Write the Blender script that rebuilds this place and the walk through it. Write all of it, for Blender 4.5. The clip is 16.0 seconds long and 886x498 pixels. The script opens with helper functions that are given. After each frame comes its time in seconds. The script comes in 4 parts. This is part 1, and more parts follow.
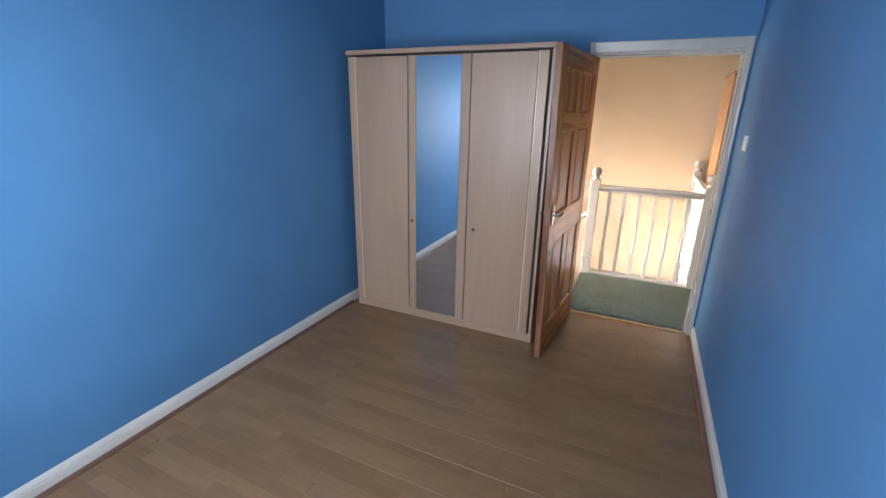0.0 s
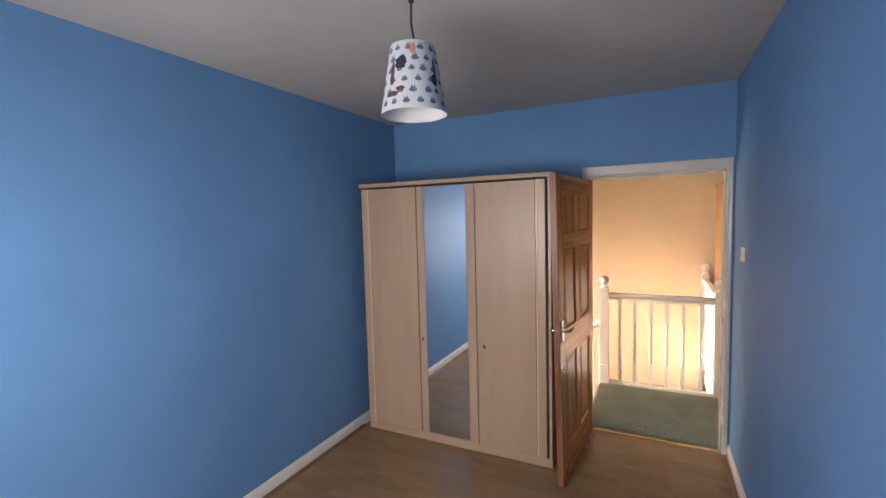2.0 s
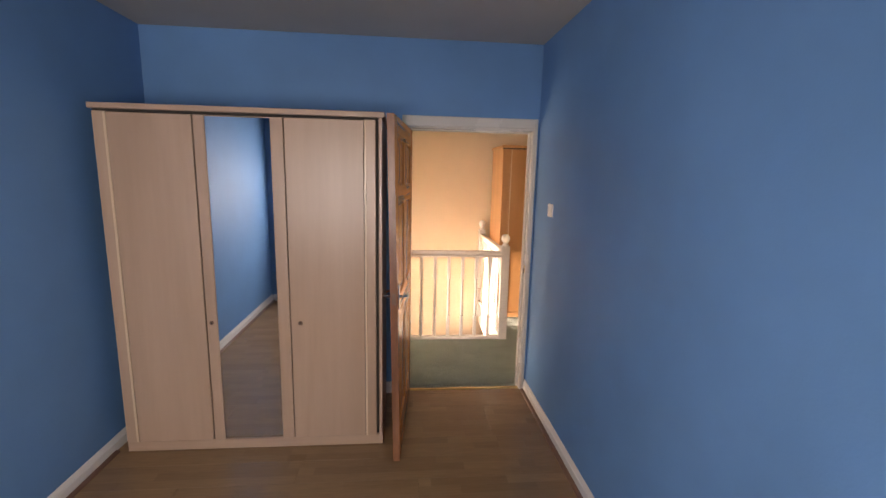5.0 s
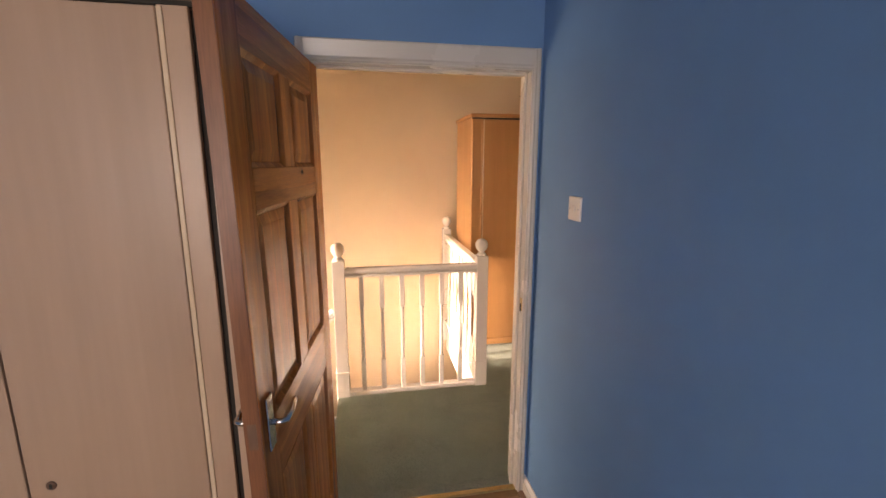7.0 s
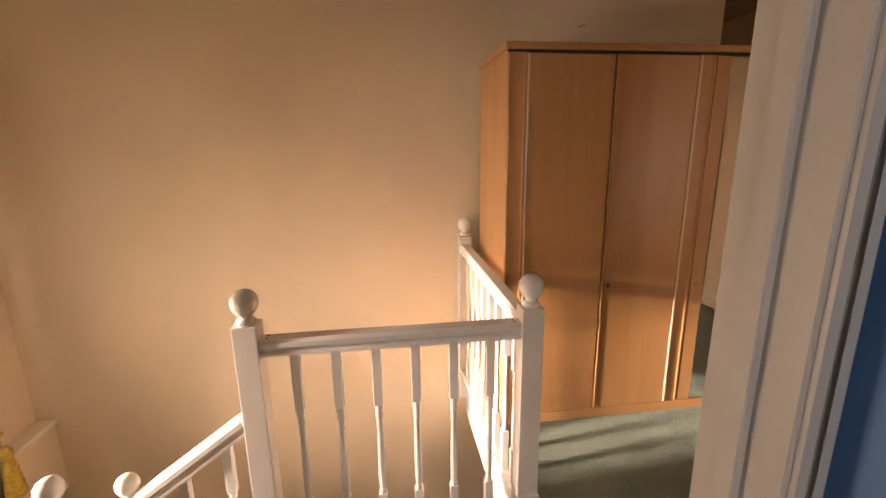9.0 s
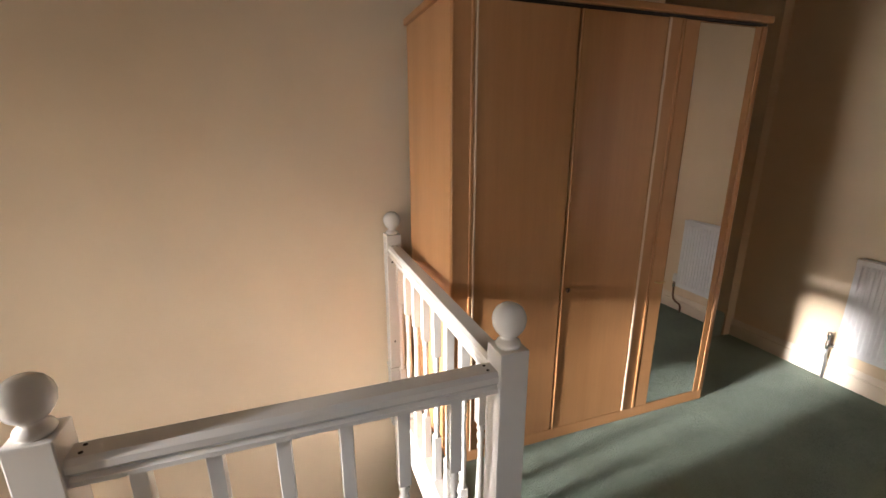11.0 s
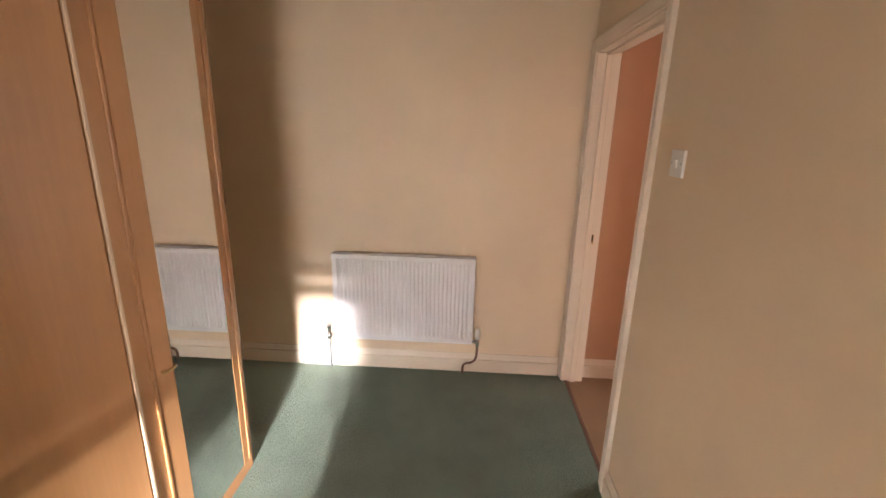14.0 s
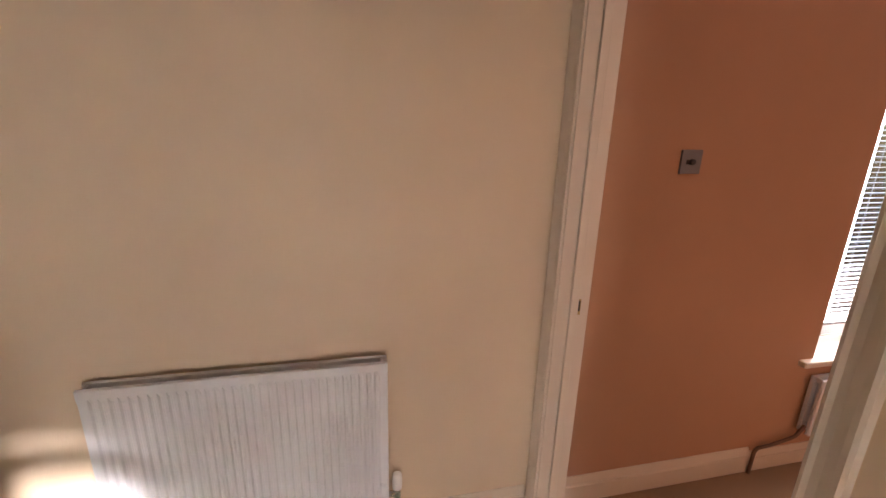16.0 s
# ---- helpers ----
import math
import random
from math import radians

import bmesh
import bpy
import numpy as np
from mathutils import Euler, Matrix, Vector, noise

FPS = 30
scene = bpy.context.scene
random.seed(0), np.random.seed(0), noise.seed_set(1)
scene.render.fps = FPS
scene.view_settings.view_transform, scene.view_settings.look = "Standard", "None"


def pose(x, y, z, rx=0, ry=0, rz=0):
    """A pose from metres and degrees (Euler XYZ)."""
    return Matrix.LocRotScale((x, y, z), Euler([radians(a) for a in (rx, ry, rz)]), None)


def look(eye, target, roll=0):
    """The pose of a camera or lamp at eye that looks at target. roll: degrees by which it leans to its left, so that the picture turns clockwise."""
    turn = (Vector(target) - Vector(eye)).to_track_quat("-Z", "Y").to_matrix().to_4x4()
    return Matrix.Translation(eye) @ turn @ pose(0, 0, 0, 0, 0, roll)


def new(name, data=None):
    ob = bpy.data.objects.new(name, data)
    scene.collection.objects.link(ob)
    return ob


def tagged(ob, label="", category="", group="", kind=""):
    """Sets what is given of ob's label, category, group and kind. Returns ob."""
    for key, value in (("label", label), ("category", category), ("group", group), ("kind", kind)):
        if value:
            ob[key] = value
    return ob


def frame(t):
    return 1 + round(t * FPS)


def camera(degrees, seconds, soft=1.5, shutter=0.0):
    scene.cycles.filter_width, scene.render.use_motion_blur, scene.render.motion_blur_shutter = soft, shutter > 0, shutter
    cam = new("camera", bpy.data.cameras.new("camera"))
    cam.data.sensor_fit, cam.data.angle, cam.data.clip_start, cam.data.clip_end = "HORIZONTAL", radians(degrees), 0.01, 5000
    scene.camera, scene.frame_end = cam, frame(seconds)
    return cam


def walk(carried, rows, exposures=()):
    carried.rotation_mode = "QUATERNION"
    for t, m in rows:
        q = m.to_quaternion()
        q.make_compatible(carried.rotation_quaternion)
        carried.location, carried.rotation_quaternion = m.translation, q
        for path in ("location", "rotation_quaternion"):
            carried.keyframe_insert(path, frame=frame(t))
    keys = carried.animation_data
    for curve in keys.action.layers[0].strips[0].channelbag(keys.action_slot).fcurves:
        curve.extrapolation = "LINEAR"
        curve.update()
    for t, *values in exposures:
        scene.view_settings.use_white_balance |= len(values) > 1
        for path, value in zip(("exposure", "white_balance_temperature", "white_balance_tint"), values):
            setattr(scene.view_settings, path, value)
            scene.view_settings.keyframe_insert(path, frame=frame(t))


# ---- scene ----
cam = camera(91.5, 16.0)
PATH = [
    (0, (-0.023, -0.089, 1.622), (-0.814, 1.642, 1.006), 1.1),
    (0.5, (-0.011, -0.096, 1.665), (-0.841, 1.662, 1.193), 0.1),
    (1, (0.001, -0.102, 1.688), (-0.857, 1.67, 1.332), -0.6),
    (1.5, (0.009, -0.116, 1.71), (-0.865, 1.667, 1.473), -1.1),
    (2, (0.017, -0.117, 1.737), (-0.865, 1.672, 1.59), -1.5),
    (2.5, (-0.002, -0.105, 1.746), (-0.891, 1.683, 1.625), -1.5),
    (3, (-0.101, -0.094, 1.725), (-1.101, 1.631, 1.57), -1.3),
    (3.5, (-0.268, 0.041, 1.69), (-1.449, 1.645, 1.504), -1.4),
    (4, (-0.368, 0.153, 1.682), (-1.222, 1.945, 1.436), -0.1),
    (4.5, (-0.438, 0.189, 1.69), (-0.583, 2.159, 1.378), 0.7),
    (5, (-0.472, 0.235, 1.679), (-0.292, 2.198, 1.342), 1.3),
    (5.2, (-0.453, 0.281, 1.654), (-0.197, 2.235, 1.315), 1.2),
    (7.3, (-0.18, 1.879, 1.621), (0.171, 3.808, 1.226), 0.1),
    (7.5, (-0.123, 2.071, 1.625), (0.221, 4.0, 1.223), -0.0),
    (8, (-0.051, 2.468, 1.586), (0.295, 4.393, 1.17), -0.1),
    (8.5, (-0.009, 2.819, 1.569), (0.339, 4.742, 1.144), -0.7),
    (9, (0.041, 3.055, 1.555), (0.298, 4.985, 1.098), -0.8),
    (9.2, (0.058, 3.109, 1.54), (0.193, 5.052, 1.087), -0.2),
    (11.3, (0.049, 3.685, 1.536), (0.967, 5.362, 0.951), 0.5),
    (11.5, (0.065, 3.751, 1.551), (1.203, 5.285, 0.959), 1.6),
    (12, (0.179, 3.922, 1.573), (1.592, 5.207, 0.982), 1.3),
    (12.5, (0.245, 4.12, 1.555), (1.932, 5.038, 0.997), 2.3),
    (13, (0.254, 4.255, 1.58), (2.125, 4.698, 1.031), 1.1),
    (13.5, (0.309, 4.262, 1.583), (2.222, 4.489, 1.044), 1.0),
    (14, (0.554, 4.196, 1.568), (2.479, 4.294, 1.035), 1.4),
    (14.5, (0.822, 4.14, 1.579), (2.746, 4.208, 1.038), 1.2),
    (15, (1.156, 4.224, 1.574), (3.081, 4.14, 1.038), 1.7),
    (15.5, (1.467, 4.246, 1.566), (3.376, 3.998, 1.024), 1.9),
    (16, (1.812, 4.24, 1.575), (3.684, 3.804, 1.021), 1.5),
]
walk(cam, [(t, look(eye, target, roll)) for t, eye, target, roll in PATH],
     exposures=[(0, 1.2, 6100, 10), (1.0, 1.15, 7050, 16), (1.5, 1.15, 7400, 17), (3.0, 1.05, 8000, 23), (4.0, 0.97, 8050, 23), (5.0, 1.02, 8150, 24), (7.5, 1.0, 8900, 28), (8.5, 0.6, 8300, 25), (9.2, 0.28, 7900, 22),
                (11.4, 0.05, 5850, 8), (12.5, 0.38, 5950, 10), (13.2, 1.1, 5850, 9), (15.0, 1.0, 6050, 17), (16, 0.72, 6050, 18)])

# ---- world, sun, lamps ----
SUN_WAY = Vector((1.0, 0.118, -0.174)).normalized()
world = bpy.data.worlds.new("sky")
scene.world = world
world.use_nodes = True
wn = world.node_tree.nodes
sky = wn.new("ShaderNodeTexSky")
sky.sky_type, sky.sun_disc = "NISHITA", False
sky.sun_elevation, sky.sun_rotation = radians(9.8), radians(263.3)
wn["Background"].inputs["Strength"].default_value = 0.10
world.node_tree.links.new(sky.outputs[0], wn["Background"].inputs["Color"])

sun = new("sun", bpy.data.lights.new("sun", "SUN"))
sun.data.energy, sun.data.angle, sun.data.color = 15.5, radians(5.5), (1.0, 0.90, 0.82)
sun.matrix_world = look((0, 0, 0), SUN_WAY)


def window_lamp(name, eye, target, wide, high, watts, colour):
    lamp = new(name, bpy.data.lights.new(name, "AREA"))
    lamp.data.shape, lamp.data.size, lamp.data.size_y = "RECTANGLE", wide, high
    lamp.data.energy, lamp.data.color = watts, colour
    lamp.matrix_world = look(eye, target)
    return lamp


window_lamp("daylight_bedroom", (-1.12, -0.56, 1.42), (-1.15, 1.0, 1.0), 1.4, 0.95, 28, (0.88, 0.94, 1.0)).data.spread = radians(176)
window_lamp("daylight_stairs", (-2.27, 4.77, 0.64), (0.0, 4.77, 1.45), 1.15, 1.5, 10.8, (1.0, 0.86, 0.71)).data.spread = radians(145)
window_lamp("daylight_small_bedroom", (3.20, 1.57, 1.27), (1.0, 1.57, 1.0), 1.0, 1.2, 40, (1.0, 0.88, 0.77))


# ---- materials ----
def material(name, colour, rough=0.6, metal=0.0, vary=0.06, scale=3.0, grain=0.0, grain_scale=120.0, bump=0.0, bump_scale=200.0,
             stretch=(1, 1, 1), depth=0.004, second=None, coat=0.0, spec=0.5):
    m = bpy.data.materials.new(name)
    m.use_nodes = True
    n, l = m.node_tree.nodes, m.node_tree.links
    b = n["Principled BSDF"]
    b.inputs["Roughness"].default_value, b.inputs["Metallic"].default_value = rough, metal
    b.inputs["Coat Weight"].default_value = coat
    b.inputs["Specular IOR Level"].default_value = spec
    tc = n.new("ShaderNodeTexCoord")
    mp = n.new("ShaderNodeMapping")
    mp.inputs["Scale"].default_value = stretch
    l.new(tc.outputs["Object"], mp.inputs["Vector"])
    big = n.new("ShaderNodeTexNoise")
    big.inputs["Scale"].default_value, big.inputs["Detail"].default_value = scale, 4.0
    fine = n.new("ShaderNodeTexNoise")
    fine.inputs["Scale"].default_value, fine.inputs["Detail"].default_value = grain_scale, 3.0
    for t in (big, fine):
        l.new(mp.outputs[0], t.inputs["Vector"])
    ramp = n.new("ShaderNodeValToRGB")
    lo = second or tuple(c * (1 - vary) for c in colour)
    hi = tuple(min(1, c * (1 + vary)) for c in colour)
    ramp.color_ramp.elements[0].position, ramp.color_ramp.elements[1].position = 0.32, 0.68
    ramp.color_ramp.elements[0].color, ramp.color_ramp.elements[1].color = (*lo, 1), (*hi, 1)
    l.new(big.outputs["Fac"], ramp.inputs["Fac"])
    out = ramp.outputs["Color"]
    if grain:
        mix = n.new("ShaderNodeMix")
        mix.data_type, mix.blend_type = "RGBA", "MULTIPLY"
        mix.inputs["Factor"].default_value = 1.0
        gr = n.new("ShaderNodeMapRange")
        gr.inputs["From Min"].default_value, gr.inputs["From Max"].default_value = 0.3, 0.7
        gr.inputs["To Min"].default_value, gr.inputs["To Max"].default_value = 1 - grain, 1 + grain * 0.3
        l.new(fine.outputs["Fac"], gr.inputs["Value"])
        l.new(out, mix.inputs["A"])
        l.new(gr.outputs[0], mix.inputs["B"])
        out = mix.outputs["Result"]
    l.new(out, b.inputs["Base Color"])
    rr = n.new("ShaderNodeMapRange")
    rr.inputs["To Min"].default_value, rr.inputs["To Max"].default_value = max(0.02, rough - 0.07), min(1, rough + 0.07)
    l.new(big.outputs["Fac"], rr.inputs["Value"])
    l.new(rr.outputs[0], b.inputs["Roughness"])
    if bump:
        bn = n.new("ShaderNodeTexNoise")
        bn.inputs["Scale"].default_value, bn.inputs["Detail"].default_value = bump_scale, 3.0
        l.new(mp.outputs[0], bn.inputs["Vector"])
        bp = n.new("ShaderNodeBump")
        bp.inputs["Strength"].default_value, bp.inputs["Distance"].default_value = bump, depth
        l.new(bn.outputs["Fac"], bp.inputs["Height"])
        l.new(bp.outputs[0], b.inputs["Normal"])
    return m


CARPET_SHEEN = 0.8


def wood(name, light, dark, rough=0.4, along=2, coarse=9.0, knots=False, per_object=0.0, fine=0.13, rings=0.0, spec=0.5):
    """Streaky timber with its grain along one axis of the object."""
    m = bpy.data.materials.new(name)
    m.use_nodes = True
    n, l = m.node_tree.nodes, m.node_tree.links
    b = n["Principled BSDF"]
    b.inputs["Roughness"].default_value = rough
    tc, mp, oi = n.new("ShaderNodeTexCoord"), n.new("ShaderNodeMapping"), n.new("ShaderNodeObjectInfo")
    s = [1.0, 1.0, 1.0]
    s[along] = 0.07
    mp.inputs["Scale"].default_value = s
    shift = n.new("ShaderNodeVectorMath")
    shift.operation = "SCALE"
    l.new(oi.outputs["Random"], shift.inputs["Scale"])
    shift.inputs[0].default_value = (17.0, 9.0, 13.0)
    add = n.new("ShaderNodeVectorMath")
    l.new(tc.outputs["Object"], add.inputs[0])
    l.new(shift.outputs[0], add.inputs[1])
    l.new(add.outputs[0], mp.inputs["Vector"])
    a, c = n.new("ShaderNodeTexNoise"), n.new("ShaderNodeTexNoise")
    a.inputs["Scale"].default_value, a.inputs["Detail"].default_value, a.inputs["Distortion"].default_value = coarse, 5.0, 0.6
    c.inputs["Scale"].default_value, c.inputs["Detail"].default_value = coarse * 14, 4.0
    l.new(mp.outputs[0], a.inputs["Vector"])
    l.new(mp.outputs[0], c.inputs["Vector"])
    ramp = n.new("ShaderNodeValToRGB")
    ramp.color_ramp.elements[0].position, ramp.color_ramp.elements[1].position = 0.30, 0.70
    ramp.color_ramp.elements[0].color, ramp.color_ramp.elements[1].color = (*dark, 1), (*light, 1)
    l.new(a.outputs["Fac"], ramp.inputs["Fac"])
    mix = n.new("ShaderNodeMix")
    mix.data_type, mix.blend_type = "RGBA", "MULTIPLY"
    mix.inputs["Factor"].default_value = 1.0
    gr = n.new("ShaderNodeMapRange")
    gr.inputs["From Min"].default_value, gr.inputs["From Max"].default_value = 0.3, 0.7
    gr.inputs["To Min"].default_value, gr.inputs["To Max"].default_value = 1 - fine, 1 + fine * 0.4
    l.new(c.outputs["Fac"], gr.inputs["Value"])
    l.new(ramp.outputs["Color"], mix.inputs["A"])
    l.new(gr.outputs[0], mix.inputs["B"])
    out = mix.outputs["Result"]
    if rings:
        # growth rings bending into arches
        rm = n.new("ShaderNodeMapping")
        rs = [1.0, 1.0, 1.0]
        rs[along] = 0.16
        rm.inputs["Scale"].default_value = rs
        l.new(add.outputs[0], rm.inputs["Vector"])
        wv = n.new("ShaderNodeTexWave")
        wv.wave_type, wv.wave_profile = "BANDS", "SAW"
        wv.bands_direction = "Y" if along == 2 else "Z"
        wv.inputs["Scale"].default_value, wv.inputs["Distortion"].default_value = 4.5, 9.0
        wv.inputs["Detail"].default_value, wv.inputs["Detail Scale"].default_value = 2.0, 0.55
        l.new(rm.outputs[0], wv.inputs["Vector"])
        wr = n.new("ShaderNodeMapRange")
        wr.inputs["To Min"].default_value, wr.inputs["To Max"].default_value = 1.0 + rings * 0.35, 1.0 - rings
        l.new(wv.outputs["Fac"], wr.inputs["Value"])
        r2 = n.new("ShaderNodeMix")
        r2.data_type, r2.blend_type = "RGBA", "MULTIPLY"
        r2.inputs["Factor"].default_value = 1.0
        l.new(out, r2.inputs["A"])
        l.new(wr.outputs[0], r2.inputs["B"])
        out = r2.outputs["Result"]
    if knots:
        v = n.new("ShaderNodeTexVoronoi")
        v.inputs["Scale"].default_value = 5.5
        km = n.new("ShaderNodeMapping")
        ks = [1.0, 1.0, 1.0]
        ks[along] = 0.55
        km.inputs["Scale"].default_value = ks
        l.new(add.outputs[0], km.inputs["Vector"])
        l.new(km.outputs[0], v.inputs["Vector"])
        kr = n.new("ShaderNodeValToRGB")
        kr.color_ramp.elements[0].position, kr.color_ramp.elements[1].position = 0.055, 0.095
        kr.color_ramp.elements[0].color, kr.color_ramp.elements[1].color = (0.22, 0.12, 0.07, 1), (1, 1, 1, 1)
        l.new(v.outputs["Distance"], kr.inputs["Fac"])
        k2 = n.new("ShaderNodeMix")
        k2.data_type, k2.blend_type = "RGBA", "MULTIPLY"
        k2.inputs["Factor"].default_value = 1.0
        l.new(out, k2.inputs["A"])
        l.new(kr.outputs["Color"], k2.inputs["B"])
        out = k2.outputs["Result"]
    if per_object:
        hv = n.new("ShaderNodeHueSaturation")
        pr = n.new("ShaderNodeMapRange")
        pr.inputs["To Min"].default_value, pr.inputs["To Max"].default_value = 1 - per_object, 1 + per_object
        l.new(oi.outputs["Random"], pr.inputs["Value"])
        l.new(pr.outputs[0], hv.inputs["Value"])
        l.new(out, hv.inputs["Color"])
        out = hv.outputs["Color"]
    l.new(out, b.inputs["Base Color"])
    bp = n.new("ShaderNodeBump")
    bp.inputs["Strength"].default_value, bp.inputs["Distance"].default_value = 0.12, 0.002
    l.new(c.outputs["Fac"], bp.inputs["Height"])
    l.new(bp.outputs[0], b.inputs["Normal"])
    b.inputs["Specular IOR Level"].default_value = spec
    return m


BLUE = material("blue_emulsion", (0.106, 0.264, 0.500), 0.62, vary=0.08, scale=1.6, bump=0.12, bump_scale=90, spec=0.4)
CREAM = material("cream_emulsion", (0.74, 0.595, 0.42), 0.6, vary=0.055, scale=1.4, bump=0.12, bump_scale=80)
BROWN = material("brown_emulsion", (0.52, 0.295, 0.175), 0.6, vary=0.05, scale=1.5, bump=0.12, bump_scale=80)
# White ceiling paint taken down to mid grey: its shade sits in the colour.
CEILING = material("shade_greyed_ceiling_paint", (0.42, 0.405, 0.385), 0.85, vary=0.05, scale=2.0, bump=0.2, bump_scale=60)
GLOSS = material("white_gloss_paint", (0.76, 0.735, 0.69), 0.20, vary=0.012, scale=3, bump=0.02, bump_scale=40)
OLD_GLOSS = material("aged_white_gloss_paint", (0.60, 0.565, 0.51), 0.26, vary=0.02, scale=3, bump=0.03, bump_scale=40)
BEAD = material("pale_glossy_bead", (0.70, 0.54, 0.38), 0.16, vary=0.03, scale=6)
CREAM_GLOSS = material("aged_cream_gloss_paint", (0.75, 0.655, 0.535), 0.32, vary=0.015, scale=3, bump=0.06, bump_scale=40)
BEECH = wood("beech_effect_laminate", (0.52, 0.275, 0.12), (0.42, 0.21, 0.082), 0.34, along=2, coarse=5, fine=0.05)
PALE = wood("pale_beech_effect_laminate", (0.50, 0.345, 0.246), (0.405, 0.268, 0.184), 0.34, along=2, coarse=4, fine=0.03)
PALE_FLAT = wood("pale_beech_effect_edging", (0.50, 0.345, 0.246), (0.405, 0.268, 0.184), 0.36, along=0, coarse=5, fine=0.05)
BEECH_FLAT = wood("beech_effect_edging", (0.52, 0.275, 0.12), (0.42, 0.21, 0.082), 0.36, along=0, coarse=5, fine=0.05)
PINE = wood("varnished_pine", (0.70, 0.232, 0.050), (0.34, 0.090, 0.019), 0.27, along=2, coarse=17, knots=True, fine=0.20, rings=0.26, spec=0.28)
PINE_RAIL = wood("varnished_pine_rail", (0.70, 0.232, 0.050), (0.34, 0.090, 0.019), 0.27, along=1, coarse=17, knots=True, fine=0.20, rings=0.26, spec=0.28)
PINE_EDGE = wood("dark_varnished_pine_edge", (0.30, 0.12, 0.055), (0.17, 0.06, 0.028), 0.35, along=2, coarse=17, fine=0.2)
BEADING = wood("dark_oak_beading", (0.19, 0.10, 0.068), (0.14, 0.07, 0.047), 0.4, along=1, coarse=10)
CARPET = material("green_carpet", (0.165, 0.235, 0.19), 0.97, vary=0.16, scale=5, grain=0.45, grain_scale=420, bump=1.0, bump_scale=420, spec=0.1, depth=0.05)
BROWN_CARPET = material("tan_carpet", (0.33, 0.20, 0.11), 0.97, vary=0.1, scale=5, grain=0.3, grain_scale=420, bump=0.8, bump_scale=500, spec=0.1)
for cm in (CARPET, BROWN_CARPET):
    cb = cm.node_tree.nodes["Principled BSDF"]
    cb.inputs["Sheen Weight"].default_value, cb.inputs["Sheen Roughness"].default_value = CARPET_SHEEN, 0.35
    cb.inputs["Sheen Tint"].default_value = (0.88, 0.96, 0.90, 1) if cm is CARPET else (1.0, 0.85, 0.7, 1)
MIRROR = material("mirror_silver", (0.86, 0.87, 0.87), 0.02, 1.0, vary=0.0)
MIRROR.node_tree.nodes["Principled BSDF"].inputs["Roughness"].default_value = 0.015
for lk in list(MIRROR.node_tree.links):
    if lk.to_socket.name == "Roughness":
        MIRROR.node_tree.links.remove(lk)
CHROME = material("worn_chrome", (0.62, 0.60, 0.57), 0.22, 1.0, vary=0.08, scale=30)
BRASS = material("aged_brass", (0.52, 0.38, 0.17), 0.32, 1.0, vary=0.1, scale=30)
COPPER = material("dull_copper_pipe", (0.20, 0.12, 0.085), 0.45, 0.6, vary=0.15, scale=20)
DARK = material("dark_gap", (0.03, 0.025, 0.02), 0.8, vary=0.1)
PLASTIC = material("white_plastic", (0.78, 0.77, 0.74), 0.35, vary=0.02, scale=20)
BLACK = material("black_plastic", (0.02, 0.02, 0.022), 0.35, vary=0.1)
STEEL = material("brushed_steel", (0.45, 0.46, 0.48), 0.35, 0.9, vary=0.05, scale=40, stretch=(1, 1, 12))
GUNMETAL = material("dull_grey_metal_plate", (0.20, 0.21, 0.24), 0.4, 0.5, vary=0.05, scale=40)
ENAMEL = material("white_radiator_enamel", (0.80, 0.81, 0.82), 0.30, vary=0.02, scale=5)
PVC = material("white_window_plastic", (0.84, 0.84, 0.83), 0.3, vary=0.02)
CURTAIN = material("cream_curtain_cloth", (0.55, 0.51, 0.42), 0.9, vary=0.1, scale=12, grain=0.2, grain_scale=300, bump=0.3, bump_scale=300)
GOLD = material("gold_tassel_cord", (0.55, 0.36, 0.06), 0.7, vary=0.25, scale=40, bump=0.5, bump_scale=150)
GLASS = bpy.data.materials.new("window_glass")
GLASS.use_nodes = True
gb = GLASS.node_tree.nodes["Principled BSDF"]
gb.inputs["Transmission Weight"].default_value, gb.inputs["Roughness"].default_value, gb.inputs["IOR"].default_value = 1.0, 0.0, 1.45


# ---- mesh helpers ----
def box(bm, x0, x1, y0, y1, z0, z1, bevel=0.0, seg=1):
    r = bmesh.ops.create_cube(bm, size=1.0)
    vs = r["verts"]
    for v in vs:
        v.co = Vector((x0 + (v.co.x + 0.5) * (x1 - x0), y0 + (v.co.y + 0.5) * (y1 - y0), z0 + (v.co.z + 0.5) * (z1 - z0)))
    if bevel:
        es = list({e for v in vs for e in v.link_edges})
        bmesh.ops.bevel(bm, geom=es, offset=bevel, segments=seg, affect="EDGES", profile=0.6)
    return bm


def boxes(*dims, bevel=0.0, seg=1):
    bm = bmesh.new()
    for d in dims:
        box(bm, *d, bevel=bevel, seg=seg)
    return bm


def lathe(profile, seg=20, centre=(0, 0), bm=None):
    """Turns a profile of (radius, height) round the upright axis."""
    bm = bm or bmesh.new()
    rings = []
    for r, z in profile:
        rings.append([bm.verts.new((centre[0] + r * math.cos(2 * math.pi * i / seg), centre[1] + r * math.sin(2 * math.pi * i / seg), z)) for i in range(seg)])
    for a, b in zip(rings, rings[1:]):
        for i in range(seg):
            f = bm.faces.new((a[i], a[(i + 1) % seg], b[(i + 1) % seg], b[i]))
            f.smooth = True
    bm.faces.new(list(reversed(rings[0])))
    bm.faces.new(rings[-1])
    return bm


